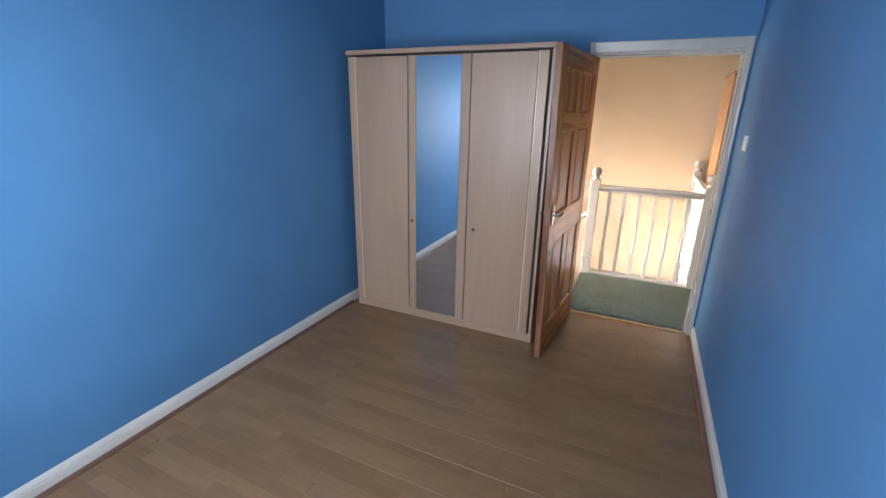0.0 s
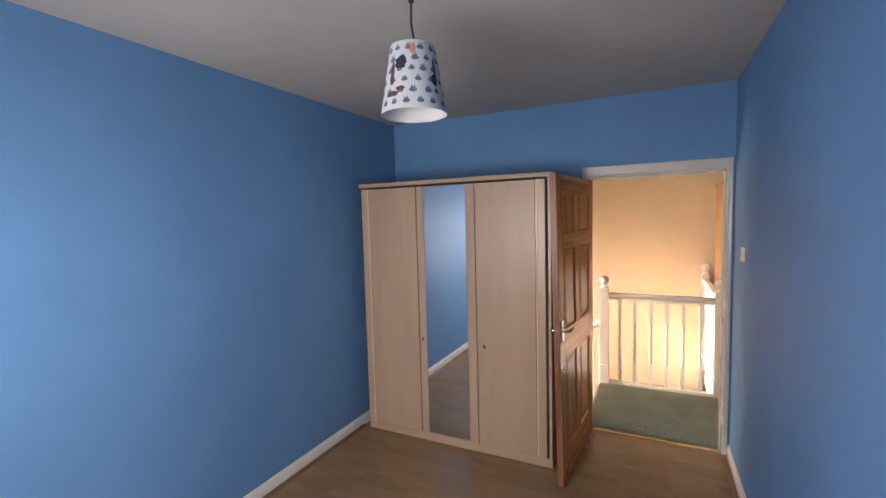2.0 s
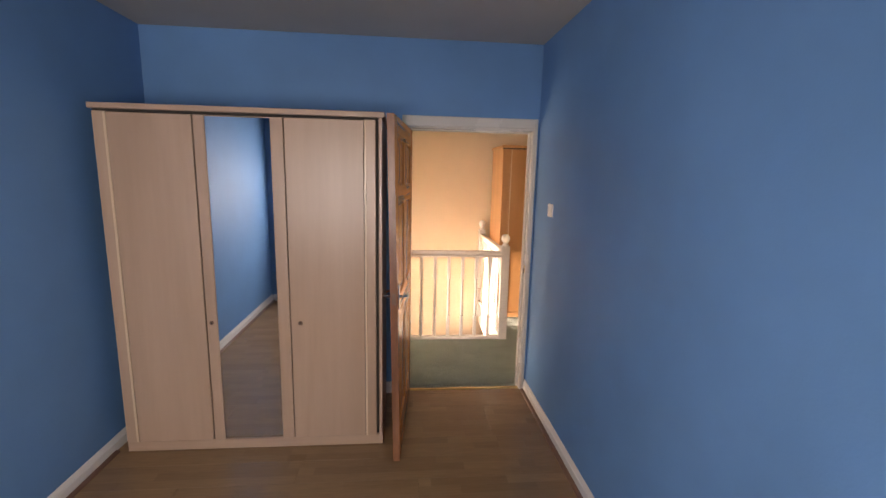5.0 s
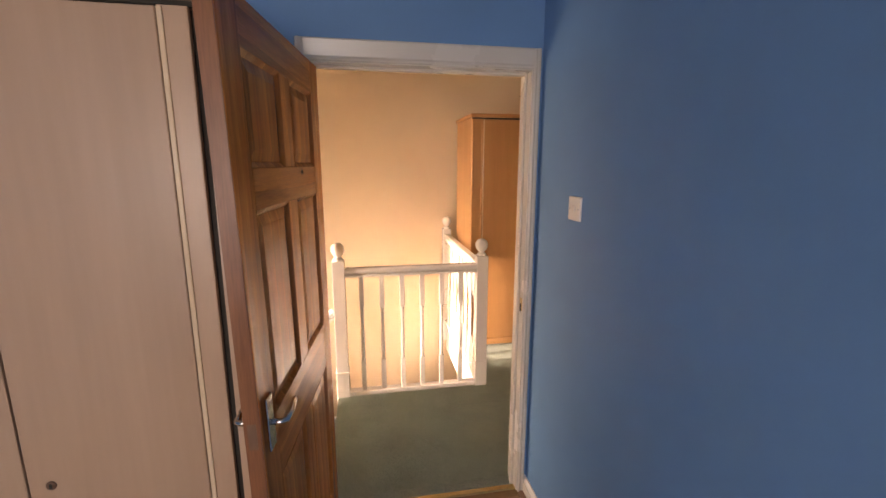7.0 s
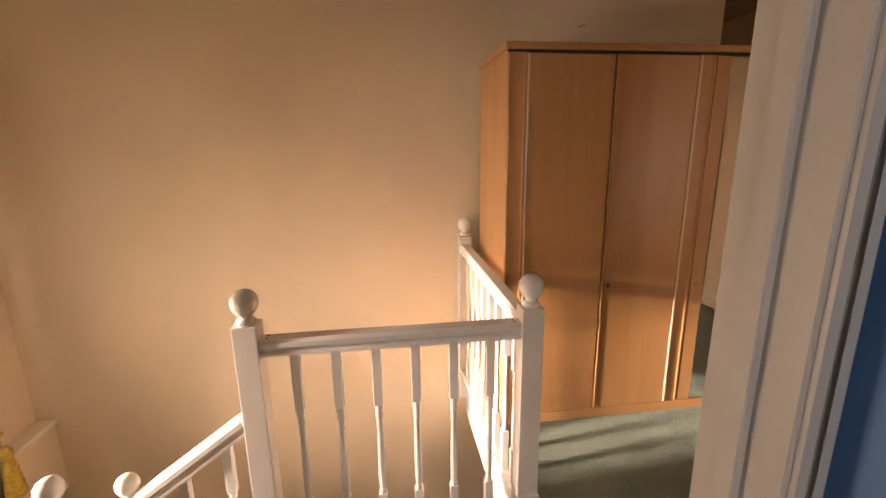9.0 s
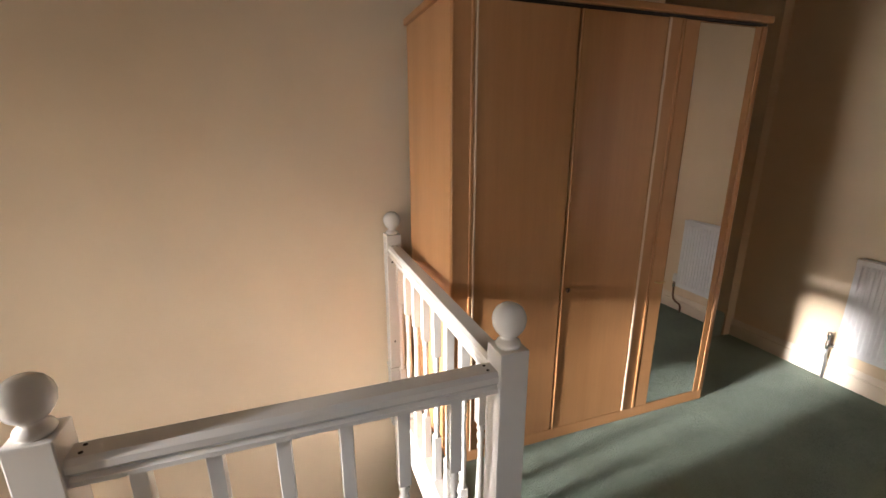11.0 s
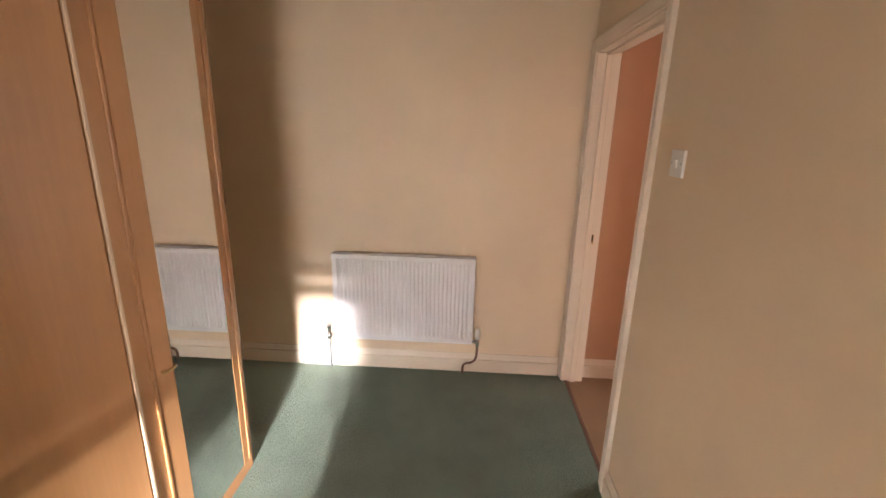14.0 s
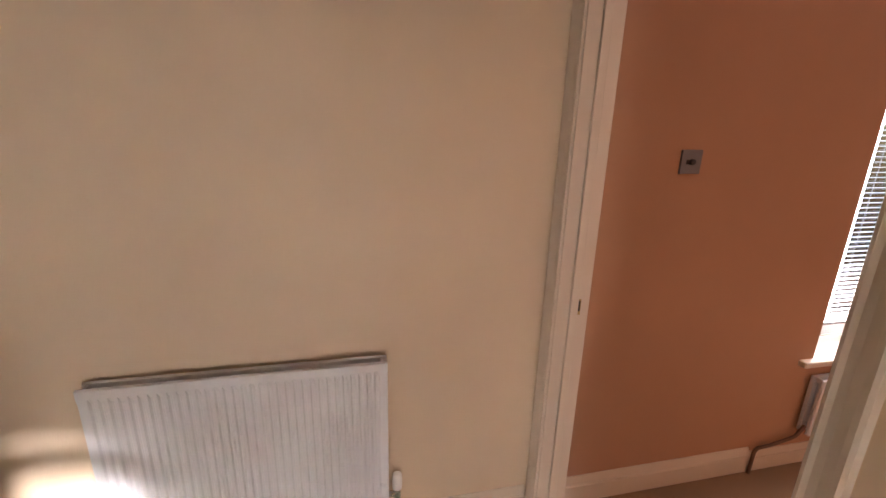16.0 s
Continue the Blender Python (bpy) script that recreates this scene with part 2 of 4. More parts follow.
def prism(section, length, bm=None, m=None):
    """A closed section of (across, up) drawn out along x for a length, then placed by m."""
    bm = bm or bmesh.new()
    a = [bm.verts.new((0, y, z)) for y, z in section]
    b = [bm.verts.new((length, y, z)) for y, z in section]
    k = len(section)
    for i in range(k):
        bm.faces.new((a[i], a[(i + 1) % k], b[(i + 1) % k], b[i]))
    bm.faces.new(list(reversed(a)))
    bm.faces.new(b)
    if m is not None:
        bmesh.ops.transform(bm, matrix=m, verts=a + b)
    bmesh.ops.recalc_face_normals(bm, faces=bm.faces[:])
    return bm


def tube(points, radius, seg=10, bm=None):
    """A round pipe along a bent line."""
    bm = bm or bmesh.new()
    pts = [Vector(p) for p in points]
    rings = []
    for i, p in enumerate(pts):
        d = (pts[min(i + 1, len(pts) - 1)] - pts[max(i - 1, 0)]).normalized()
        side = d.cross(Vector((0.31, 0.17, 0.93))).normalized()
        up = d.cross(side)
        rings.append([bm.verts.new(p + radius * (math.cos(2 * math.pi * k / seg) * side + math.sin(2 * math.pi * k / seg) * up)) for k in range(seg)])
    for a, b in zip(rings, rings[1:]):
        for k in range(seg):
            f = bm.faces.new((a[k], a[(k + 1) % seg], b[(k + 1) % seg], b[k]))
            f.smooth = True
    bm.faces.new(rings[0])
    bm.faces.new(rings[-1])
    bmesh.ops.recalc_face_normals(bm, faces=bm.faces[:])
    return bm


def mesh_of(name, bm, mat):
    me = bpy.data.meshes.new(name)
    bm.to_mesh(me)
    bm.free()
    me.materials.append(mat)
    return me


def part(name, bm, mat, parent, label=""):
    ob = new(name, mesh_of(name, bm, mat))
    ob.parent = parent
    return tagged(ob, label=label)


def solo(name, bm, mat, label, category, kind="", group=""):
    return tagged(new(name, mesh_of(name, bm, mat)), label, category, group, kind)


def thing(name, label, category, m=None, group="", kind=""):
    ob = new(name)
    if m is not None:
        ob.matrix_world = m
    ob.empty_display_size = 0.1
    return tagged(ob, label, category, group, kind)


# ---- the plan ----
XL, XR = -2.20, 0.50            # blue bedroom, side walls
YB, YD = -0.45, 3.40             # its window wall and its door wall
YN, YF = 3.52, 5.885              # landing, near and far walls
XE, XW = 3.165, -2.28             # east wall, stair window wall
TOP, LAND, LOW = 2.60, 0.0, -2.60
DX0, DX1, DH = -0.455, 0.452, 2.005   # bedroom doorway
EX0, EX1 = 2.250, 3.095            # second doorway
WY0, WY1, WZ0, WZ1 = 4.12, 5.42, -0.20, 1.47   # stair window

# ---- structure ----
solo("wall_left", boxes((XL - 0.1, XL, YB - 0.1, YD, -0.2, TOP)), BLUE, "sky blue painted plaster bedroom wall", "wall", "structure")
solo("wall_right", boxes((XR, XR + 0.05, YB - 0.1, YD, -0.2, TOP)), BLUE, "sky blue painted plaster bedroom wall", "wall", "structure")
solo("wall_right_reverse", boxes((XR + 0.05, XR + 0.1, YB - 0.1, YD, -0.2, TOP)), BROWN, "brown painted plaster wall of small bedroom", "wall", "structure")
solo("wall_window", boxes((XL, -1.85, YB - 0.2, YB, -0.2, TOP), (-0.35, XR, YB - 0.2, YB, -0.2, TOP),
                          (-1.85, -0.35, YB - 0.2, YB, -0.2, 0.95), (-1.85, -0.35, YB - 0.2, YB, 2.1, TOP)), BLUE, "blue painted wall with a window", "wall", "structure")
solo("wall_door", boxes((XL - 0.1, DX0 - 0.03, YD, YD + 0.05, -0.2, TOP), (DX0 - 0.03, DX1 + 0.03, YD, YD + 0.05, DH + 0.03, TOP),
                        (DX1 + 0.03, XR + 0.1, YD, YD + 0.05, -0.2, TOP)), BLUE, "deep blue painted wall above the doorway", "wall", "structure")
solo("wall_near", boxes((XW, DX0 - 0.03, YD + 0.05, YN, LOW, TOP), (DX0 - 0.03, DX1 + 0.03, YD + 0.05, YN, DH + 0.03, TOP),
                        (DX0 - 0.03, DX1 + 0.03, YD + 0.05, YN, LOW, LAND - 0.1), (DX1 + 0.03, EX0 - 0.03, YD + 0.05, YN, LOW, TOP),
                        (EX0 - 0.03, EX1 + 0.03, YD + 0.05, YN, DH + 0.03, TOP), (EX0 - 0.03, EX1 + 0.03, YD + 0.05, YN, LOW, LAND - 0.1),
                        (EX1 + 0.03, XE, YD + 0.05, YN, LOW, TOP)), CREAM, "cream painted plaster landing wall", "wall", "structure")
solo("wall_near_reverse", boxes((XR + 0.1, EX0 - 0.03, YD, YD + 0.05, -0.2, TOP), (EX0 - 0.03, EX1 + 0.03, YD, YD + 0.05, DH + 0.03, TOP),
                                (EX1 + 0.03, XE, YD, YD + 0.05, -0.2, TOP)), BROWN, "brown painted wall beside the doorway", "wall", "structure")
solo("wall_far", boxes((XW - 0.1, 2.30, YF, YF + 0.1, LOW, TOP), (3.085, XE, YF - 0.18, YF + 0.1, LOW, TOP),
                       (2.30, 3.085, YF, YF + 0.1, 2.52, TOP), (2.30, 3.085, YF, YF + 0.1, LOW, LAND - 0.02)), CREAM, "cream painted plaster stairwell wall", "wall", "structure")
solo("wall_east", boxes((XE, XE + 0.25, YN - 0.05, YF + 1.3, LOW, TOP)), CREAM, "cream painted plaster landing wall behind the radiator", "wall", "structure")
solo("wall_east_bedroom", boxes((XE, XE + 0.25, 2.155, YN - 0.05, -0.2, TOP), (XE, XE + 0.25, 1.0, 2.155, -0.2, 0.55), (XE, XE + 0.25, 1.0, 2.155, 1.97, TOP),
                                (XE, XE + 0.25, YB - 0.1, 1.0, -0.2, TOP)), BROWN, "brown painted bedroom wall with a window", "wall", "structure")
solo("wall_bedroom_end", boxes((XR + 0.1, XE, YB - 0.1, YB, -0.2, TOP)), BROWN, "brown painted end wall of the small bedroom", "wall", "structure")
solo("wall_west", boxes((XW - 0.15, XW, YN, WY0, LOW, TOP), (XW - 0.15, XW, WY1, YF, LOW, TOP), (XW - 0.15, XW, WY0, WY1, LOW, WZ0),
                        (XW - 0.15, XW, WY0, WY1, WZ1, TOP)), CREAM, "cream painted stair wall with a window", "wall", "structure")
solo("wall_attic_stair", boxes((2.20, 2.30, YF + 0.1, YF + 1.3, -0.2, TOP), (2.20, XE, YF + 1.3, YF + 1.4, -0.2, TOP)), CREAM, "cream painted wall beside the upper stairs", "wall", "structure")
solo("ceiling", boxes((XL - 0.3, XE + 0.25, YB - 0.2, YF + 1.4, TOP, TOP + 0.12)), CEILING, "white plaster ceiling, darkened to grey for its shade", "ceiling", "structure")
solo("ground_floor", boxes((XW - 0.15, XE + 0.25, YN, YF + 0.1, LOW - 0.1, LOW)), CARPET, "green carpeted hall floor below the stairs", "floor", "structure")
solo("floor_base", boxes((XL, XR, YB, YD + 0.02, -0.2, -0.012)), DARK, "dark floor underlay below the laminate boards", "floor", "structure")
solo("floor_small_bedroom", boxes((XR + 0.1, XE, YB, YN - 0.02, -0.2, LAND)), BROWN_CARPET, "tan carpet of the small bedroom", "floor", "structure")
solo("floor_landing", boxes((-0.48, XE, YN - 0.02, 4.465, -0.25, LAND), (0.595, XE, 4.465, YF + 0.02, -0.25, LAND), (DX0, DX1, YD + 0.03, YN - 0.02, -0.25, LAND + 0.004)),
     CARPET, "green carpet on the landing", "carpet", "structure")


# ---- joinery ----
def skirting(name, x, y, length, turn, z, mat, label, high=0.12, deep=0.018):
    sec = [(0, 0), (-deep, 0), (-deep, high * 0.66), (-deep * 0.62, high * 0.70), (-deep * 0.86, high * 0.75), (-deep * 0.45, high * 0.92), (-deep * 0.3, high), (0, high)]
    return solo(name, prism(sec, length, m=pose(x, y, z, 0, 0, turn)), mat, label, "skirting board", "structure")


skirting("baseboard_left", XL, YB, YD - YB, 90, 0, GLOSS, "white glossed skirting board", 0.084)
skirting("baseboard_right", XR, YD, YD - YB, -90, 0, GLOSS, "white glossed skirting board", 0.084)
skirting("baseboard_window", XR - 0.02, YB, XR - XL - 0.04, 180, 0, GLOSS, "white glossed skirting board", 0.084)
skirting("baseboard_door", XL + 0.02, YD, DX0 - 0.08 - XL - 0.02, 0, 0, GLOSS, "white glossed skirting board", 0.084)
skirting("baseboard_east", XE, YF - 0.18, YF - 0.18 - YN - 0.03, -90, LAND, CREAM_GLOSS, "cream glossed skirting board under the radiator", 0.13)
skirting("baseboard_near", EX0 - 0.075, YN, EX0 - 0.075 - 0.55, 180, LAND, CREAM_GLOSS, "cream glossed skirting board", 0.13)
skirting("baseboard_bedroom", XE, YD, 1.0, -90, LAND, CREAM_GLOSS, "cream glossed skirting board", 0.13)
skirting("baseboard_bedroom_end", XE, 2.40, 1.5, -90, LAND, CREAM_GLOSS, "cream glossed skirting board", 0.105)


def beading(name, x, y, length, turn):
    sec = [(-0.018, 0), (-0.042, 0), (-0.042, 0.003), (-0.037, 0.009), (-0.028, 0.012), (-0.018, 0.013)]
    return solo(name, prism(sec, length, m=pose(x, y, 0.0, 0, 0, turn)), BEADING, "dark wood beading along the skirting", "beading", "structure")


beading("trim_left", XL, YB, YD - YB - 0.66, 90)
beading("trim_right", XR, YD - 0.02, YD - YB - 0.02, -90)


def casing(sec_wide=0.065):
    """A moulded door casing section: across the wall, out of the wall."""
    w = sec_wide
    return [(0, 0), (0, 0.012), (0.008, 0.016), (0.016, 0.012), (0.03, 0.014), (w - 0.016, 0.020), (w - 0.006, 0.022), (w, 0.018), (w, 0)]


def casing_leg(x, y, z0, high, inward, out, mat, wide):
    """An upright casing; inward is +1 or -1 for the way from the opening, out the way from the wall."""
    bm = prism(casing(wide), high)
    rot = Matrix(((0, inward, 0, x), (0, 0, out, y), (1, 0, 0, z0), (0, 0, 0, 1)))
    bmesh.ops.transform(bm, matrix=rot, verts=bm.verts[:])
    bmesh.ops.recalc_face_normals(bm, faces=bm.faces[:])
    return bm


def casing_head(x0, length, y, z, out, wide):
    bm = prism(casing(wide), length)
    rot = Matrix(((1, 0, 0, x0), (0, 0, out, y), (0, 1, 0, z), (0, 0, 0, 1)))
    bmesh.ops.transform(bm, matrix=rot, verts=bm.verts[:])
    bmesh.ops.recalc_face_normals(bm, faces=bm.faces[:])
    return bm


def doorway(name, x0, x1, high, z0, label, mat, wide, sides, top=None):
    top = top or wide
    d = thing(name, label, "door frame", kind="structure")
    for nm, a, b in (("jamb", x0 - 0.03, x0), ("jamb", x1, x1 + 0.03)):
        part(nm, boxes((a, b, YD - 0.004, YN + 0.004, z0, high), bevel=0.002), mat, d)
    part("head", boxes((x0 - 0.03, x1 + 0.03, YD - 0.004, YN + 0.004, high, high + 0.03), bevel=0.002), mat, d)
    for y, out in sides:
        part("casing", casing_leg(x0 - 0.006, y, z0, high + 0.006 + top, -1, out, mat, wide), mat, d)
        part("casing", casing_leg(x1 + 0.006, y, z0, high + 0.006 + top, 1, out, mat, wide), mat, d)
        part("casing_head", casing_head(x0 - 0.006, x1 - x0 + 0.012, y, high + 0.006, out, top), mat, d)
    for a, b in ((x0, x0 + 0.012), (x1 - 0.012, x1)):
        part("stop", boxes((a, b, YD + 0.045, YD + 0.075, z0, high - 0.012), bevel=0.002), mat, d)
    part("stop", boxes((x0, x1, YD + 0.045, YD + 0.075, high - 0.012, high), bevel=0.002), mat, d)
    return d


frame_1 = doorway("door_frame_1", DX0, DX1, DH, LAND, "white glossed door frame with moulded casing", OLD_GLOSS, 0.028, ((YD, -1),), 0.078)
part("strike_plate", boxes((DX1 - 0.0035, DX1 + 0.001, YD + 0.005, YD + 0.03, 0.95, 1.01), bevel=0.001), BRASS, frame_1, "aged brass strike plate")
frame_2 = doorway("door_frame_2", EX0, EX1, DH - 0.02, LAND, "cream glossed door frame with moulded casing", CREAM_GLOSS, 0.064, ((YN, 1),))
part("strike_plate", boxes((EX1 - 0.0035, EX1 + 0.001, YD + 0.03, YD + 0.055, 0.93, 0.99), bevel=0.001), BRASS, frame_2, "dark brass strike plate")
for fr, ex, dy in ((frame_1, DX1, 0.005), (frame_2, EX1, 0.03)):
    part("latch_hole", boxes((ex - 0.0050, ex - 0.003, YD + dy + 0.004, YD + dy + 0.021, 0.945, 0.985), bevel=0.0008), DARK, fr, "dark latch hole")
solo("threshold_strip", prism([(-0.02, 0), (-0.012, 0.006), (0.012, 0.006), (0.02, 0)], DX1 - DX0, m=pose(DX0, YD + 0.025, 0.0)), BRASS, "brass threshold strip between laminate and carpet", "threshold strip", "structure")
solo("threshold_strip_bedroom", prism([(-0.012, 0), (-0.008, 0.004), (0.008, 0.004), (0.012, 0)], EX1 - EX0, m=pose(EX0, YN - 0.02, LAND)), BEADING, "dark threshold strip between two carpets", "threshold strip", "structure")


# ---- panelled pine door, standing open ----
def panel_door(m):
    d = thing("pine_door", "varnished knotty pine six panel door standing open", "door", m)
    W, H, T = 0.852, 1.98, 0.040
    z0 = 0.008
    part_rows = ((0.205, 0.80), (0.985, 1.505), (1.605, 1.865))
    xs = (0.0, 0.112, 0.378, 0.474, 0.740, W)
    for a, b in ((0, 1), (4, 5)):
        part("stile", boxes((-T / 2, T / 2, xs[a], xs[b], z0, z0 + H), bevel=0.0025), PINE, d)
    rails = ((0.0, part_rows[0][0]), (part_rows[0][1], part_rows[1][0]), (part_rows[1][1], part_rows[2][0]), (part_rows[2][1], H))
    for a, b in rails:
        part("rail", boxes((-T / 2 + 0.0005, T / 2 - 0.0005, xs[1], xs[4], z0 + a, z0 + b), bevel=0.0015), PINE_RAIL, d)
    for a, b in part_rows:
        part("mullion", boxes((-T / 2 + 0.0005, T / 2 - 0.0005, xs[2], xs[3], z0 + a, z0 + b), bevel=0.0015), PINE, d)
        for u, v in ((xs[1], xs[2]), (xs[3], xs[4])):
            bm = boxes((-0.008, 0.008, u, v, z0 + a, z0 + b))
            for s in (-1, 1):
                # raised field with sloping margins
                q0 = [(u + 0.012, z0 + a + 0.012), (v - 0.012, z0 + a + 0.012), (v - 0.012, z0 + b - 0.012), (u + 0.012, z0 + b - 0.012)]
                q1 = [(u + 0.042, z0 + a + 0.042), (v - 0.042, z0 + a + 0.042), (v - 0.042, z0 + b - 0.042), (u + 0.042, z0 + b - 0.042)]
                r0 = [bm.verts.new((s * 0.0085, y, z)) for y, z in q0]
                r1 = [bm.verts.new((s * 0.0155, y, z)) for y, z in q1]
                for i in range(4):
                    bm.faces.new((r0[i], r0[(i + 1) % 4], r1[(i + 1) % 4], r1[i]))
                bm.faces.new(r1)
            bmesh.ops.recalc_face_normals(bm, faces=bm.faces[:])
            part("panel", bm, PINE, d)
            # moulding round the panel
            for s in (-1, 1):
                mb = bmesh.new()
                sec = [(0, 0), (0.014, 0), (0.004, 0.009), (0, 0.0115)]
                for (y, z, ln, up, flip) in ((u, z0 + a, b - a, True, 1), (v, z0 + a, b - a, True, -1), (u, z0 + a, v - u, False, 1), (u, z0 + b, v - u, False, -1)):
                    rows = []
                    for c, h in sec:
                        if up:
                            p, q = (s * (0.008 + h), y + flip * c, z + c), (s * (0.008 + h), y + flip * c, z + ln - c)
                        else:
                            p, q = (s * (0.008 + h), y + c, z + flip * c), (s * (0.008 + h), y + ln - c, z + flip * c)
                        rows.append((mb.verts.new(p), mb.verts.new(q)))
                    for r, t in zip(rows, rows[1:]):
                        mb.faces.new((r[0], r[1], t[1], t[0]))
                bmesh.ops.recalc_face_normals(mb, faces=mb.faces[:])
                part("moulding", mb, PINE, d)
    for s in (-1, 1):
        h = part("handle", tube([(s * 0.026, W - 0.055, 1.0), (s * 0.05, W - 0.055, 1.0), (s * 0.060, W - 0.062, 1.0), (s * 0.062, W - 0.10, 1.002),
                                 (s * 0.058, W - 0.135, 1.004), (s * 0.052, W - 0.165, 0.998)], 0.0075), CHROME, d, "chrome lever handle")
        part("backplate", boxes((s * 0.020 if s > 0 else -0.026, 0.026 if s > 0 else -0.020, W - 0.076, W - 0.034, 0.93, 1.07), bevel=0.002), CHROME, h, "chrome backplate")
    part("edge_lipping", boxes((-T / 2 + 0.001, T / 2 - 0.001, W - 0.002, W + 0.0015, z0 + 0.002, z0 + H - 0.002), bevel=0.0008), PINE_EDGE, d, "dark varnished edge of the door")
    part("latch_plate", boxes((-0.010, 0.010, W, W + 0.0025, 0.965, 1.03)), COPPER, d, "dull brown latch plate")
    for z in (0.22, 1.0, 1.76):
        part("hinge", lathe([(0.006, z - 0.04), (0.0065, z), (0.006, z + 0.04)], 10, centre=(T / 2 + 0.003, -0.004)), BRASS, d, "brass butt hinge")
    # the leaf has warped: its free top corner leans towards the wardrobe
    bpy.context.view_layer.update()
    for ob in list(d.children_recursive):
        for v in ob.data.vertices:
            v.co.x += 0.040 * max(0.0, v.co.y / W) * v.co.z / H
    return d


panel_door(pose(DX0 + 0.017, YD - 0.003, 0, 0, 0, 180 - 4.6))


# ---- wardrobes ----
def wardrobe(name, label, m, W, D, H, z0, doors, pilasters, mirror_label, wood_up, wood_flat, side_front=0.02):
    """Local frame: x along the front, y into the depth, front at y = 0, standing on z0."""
    w = thing(name, label, "wardrobe", m)
    t = 0.018
    part("side_panel", boxes((0.004, 0.004 + t, 0.02, D, z0, z0 + H - 0.03), bevel=0.001), wood_up, w)
    part("side_panel", boxes((W - 0.004 - t, W - 0.004, side_front, D, z0, z0 + H - 0.03), bevel=0.001), wood_up, w)
    part("back_panel", boxes((0.022, W - 0.022, D - 0.008, D - 0.002, z0 + 0.03, z0 + H - 0.03)), wood_up, w)
    part("plinth", boxes((0.0, W, 0.004, 0.022, z0, z0 + 0.062), bevel=0.002), wood_flat, w)
    part("bottom_panel", boxes((0.022, W - 0.022, 0.022, D - 0.008, z0 + 0.045, z0 + 0.062)), wood_flat, w)
    part("top", boxes((-0.012, W + 0.012, -0.016, D, z0 + H - 0.03, z0 + H), bevel=0.006, seg=3), wood_flat, w)
    # near-black strip stands in for the shadow line below the top slab
    part("top_shade_strip", boxes((0.002, W - 0.002, 0.004, 0.02, z0 + H - 0.042, z0 + H - 0.03), bevel=0.002), DARK, w, "dark strip painting the shadow under the top")
    za, zb = z0 + 0.066, z0 + H - 0.046
    for a, b in pilasters:
        part("pilaster", boxes((a, b, 0.0, 0.02, z0 + 0.062, z0 + H - 0.042), bevel=0.004, seg=2), wood_up, w)
        c = b - 0.008 if a < W / 2 else a + 0.008
        part("edge_bead", boxes((c - 0.006, c + 0.006, -0.006, 0.002, z0 + 0.066, z0 + H - 0.046), bevel=0.0028, seg=2), wood_up if doors[0][5] and (a < W / 2 or a > 0.9 * W) else BEAD, w, "rounded bead")
        if b - a > 0.08:
            c = a + 0.010 if a < W / 2 else b - 0.010
            part("edge_bead", boxes((c - 0.006, c + 0.006, -0.005, 0.002, z0 + 0.066, z0 + H - 0.046), bevel=0.0028, seg=2), wood_up, w, "rounded beech bead")
    # added dark sheet: colours the door seams as if deep in shade
    part("gap_shadow_board", boxes((0.024, W - 0.024, 0.022, 0.026, z0 + 0.063, z0 + H - 0.045)), DARK, w, "dark board added to blacken the gaps between doors")
    for a, b, mirror, key, pull, bead in doors:
        g = 0.0018
        if mirror:
            ma, mb_ = mirror
            d = part("door", boxes((a + g, b - g, 0.005, 0.017, za, zb), bevel=0.001), wood_up, w)
            part("stile", boxes((a + g, ma - 0.002, -0.003, 0.005, za, zb), bevel=0.002), wood_up, d)
            part("stile", boxes((mb_ + 0.002, b - g, -0.003, 0.005, za, zb), bevel=0.002), wood_up, d)
            part("mirror", boxes((ma, mb_, -0.0015, 0.0035, za + 0.006, zb - 0.006), bevel=0.001), MIRROR, d, mirror_label)
        else:
            d = part("door", boxes((a + g, b - g, -0.002, 0.017, za, zb), bevel=0.002), wood_up, w)
        for c in bead:
            part("edge_bead", boxes((c - 0.0045, c + 0.0045, -0.008, -0.0025, za, zb), bevel=0.0028, seg=2), BEAD if c < 0.3 else wood_up, d, "rounded bead along the door edge")
        if key:
            kp = part("keyhole_plate", keyhole(key), COPPER, d, "small dark bronze keyhole plate")
            part("keyhole", boxes((key[0] - 0.0035, key[0] + 0.0035, -0.0082, -0.006, key[1] - 0.007, key[1] + 0.007), bevel=0.001), DARK, kp, "dark keyhole slot")
        if pull:
            part("pull", tube([(pull, -0.004, 0.79), (pull + 0.004, -0.022, 0.79), (pull + 0.028, -0.028, 0.793), (pull + 0.045, -0.022, 0.79), (pull + 0.048, -0.014, 0.79)], 0.0048), BRASS, d, "small brass pull handle")
    return w


def keyhole(at):
    x, z = at
    bm = lathe([(0.0125, 0.0), (0.0125, 0.003), (0.009, 0.0048), (0.0045, 0.0048), (0.004, 0.002)], 14)
    bmesh.ops.transform(bm, matrix=pose(x, -0.002, z, 90), verts=bm.verts[:])
    return bm


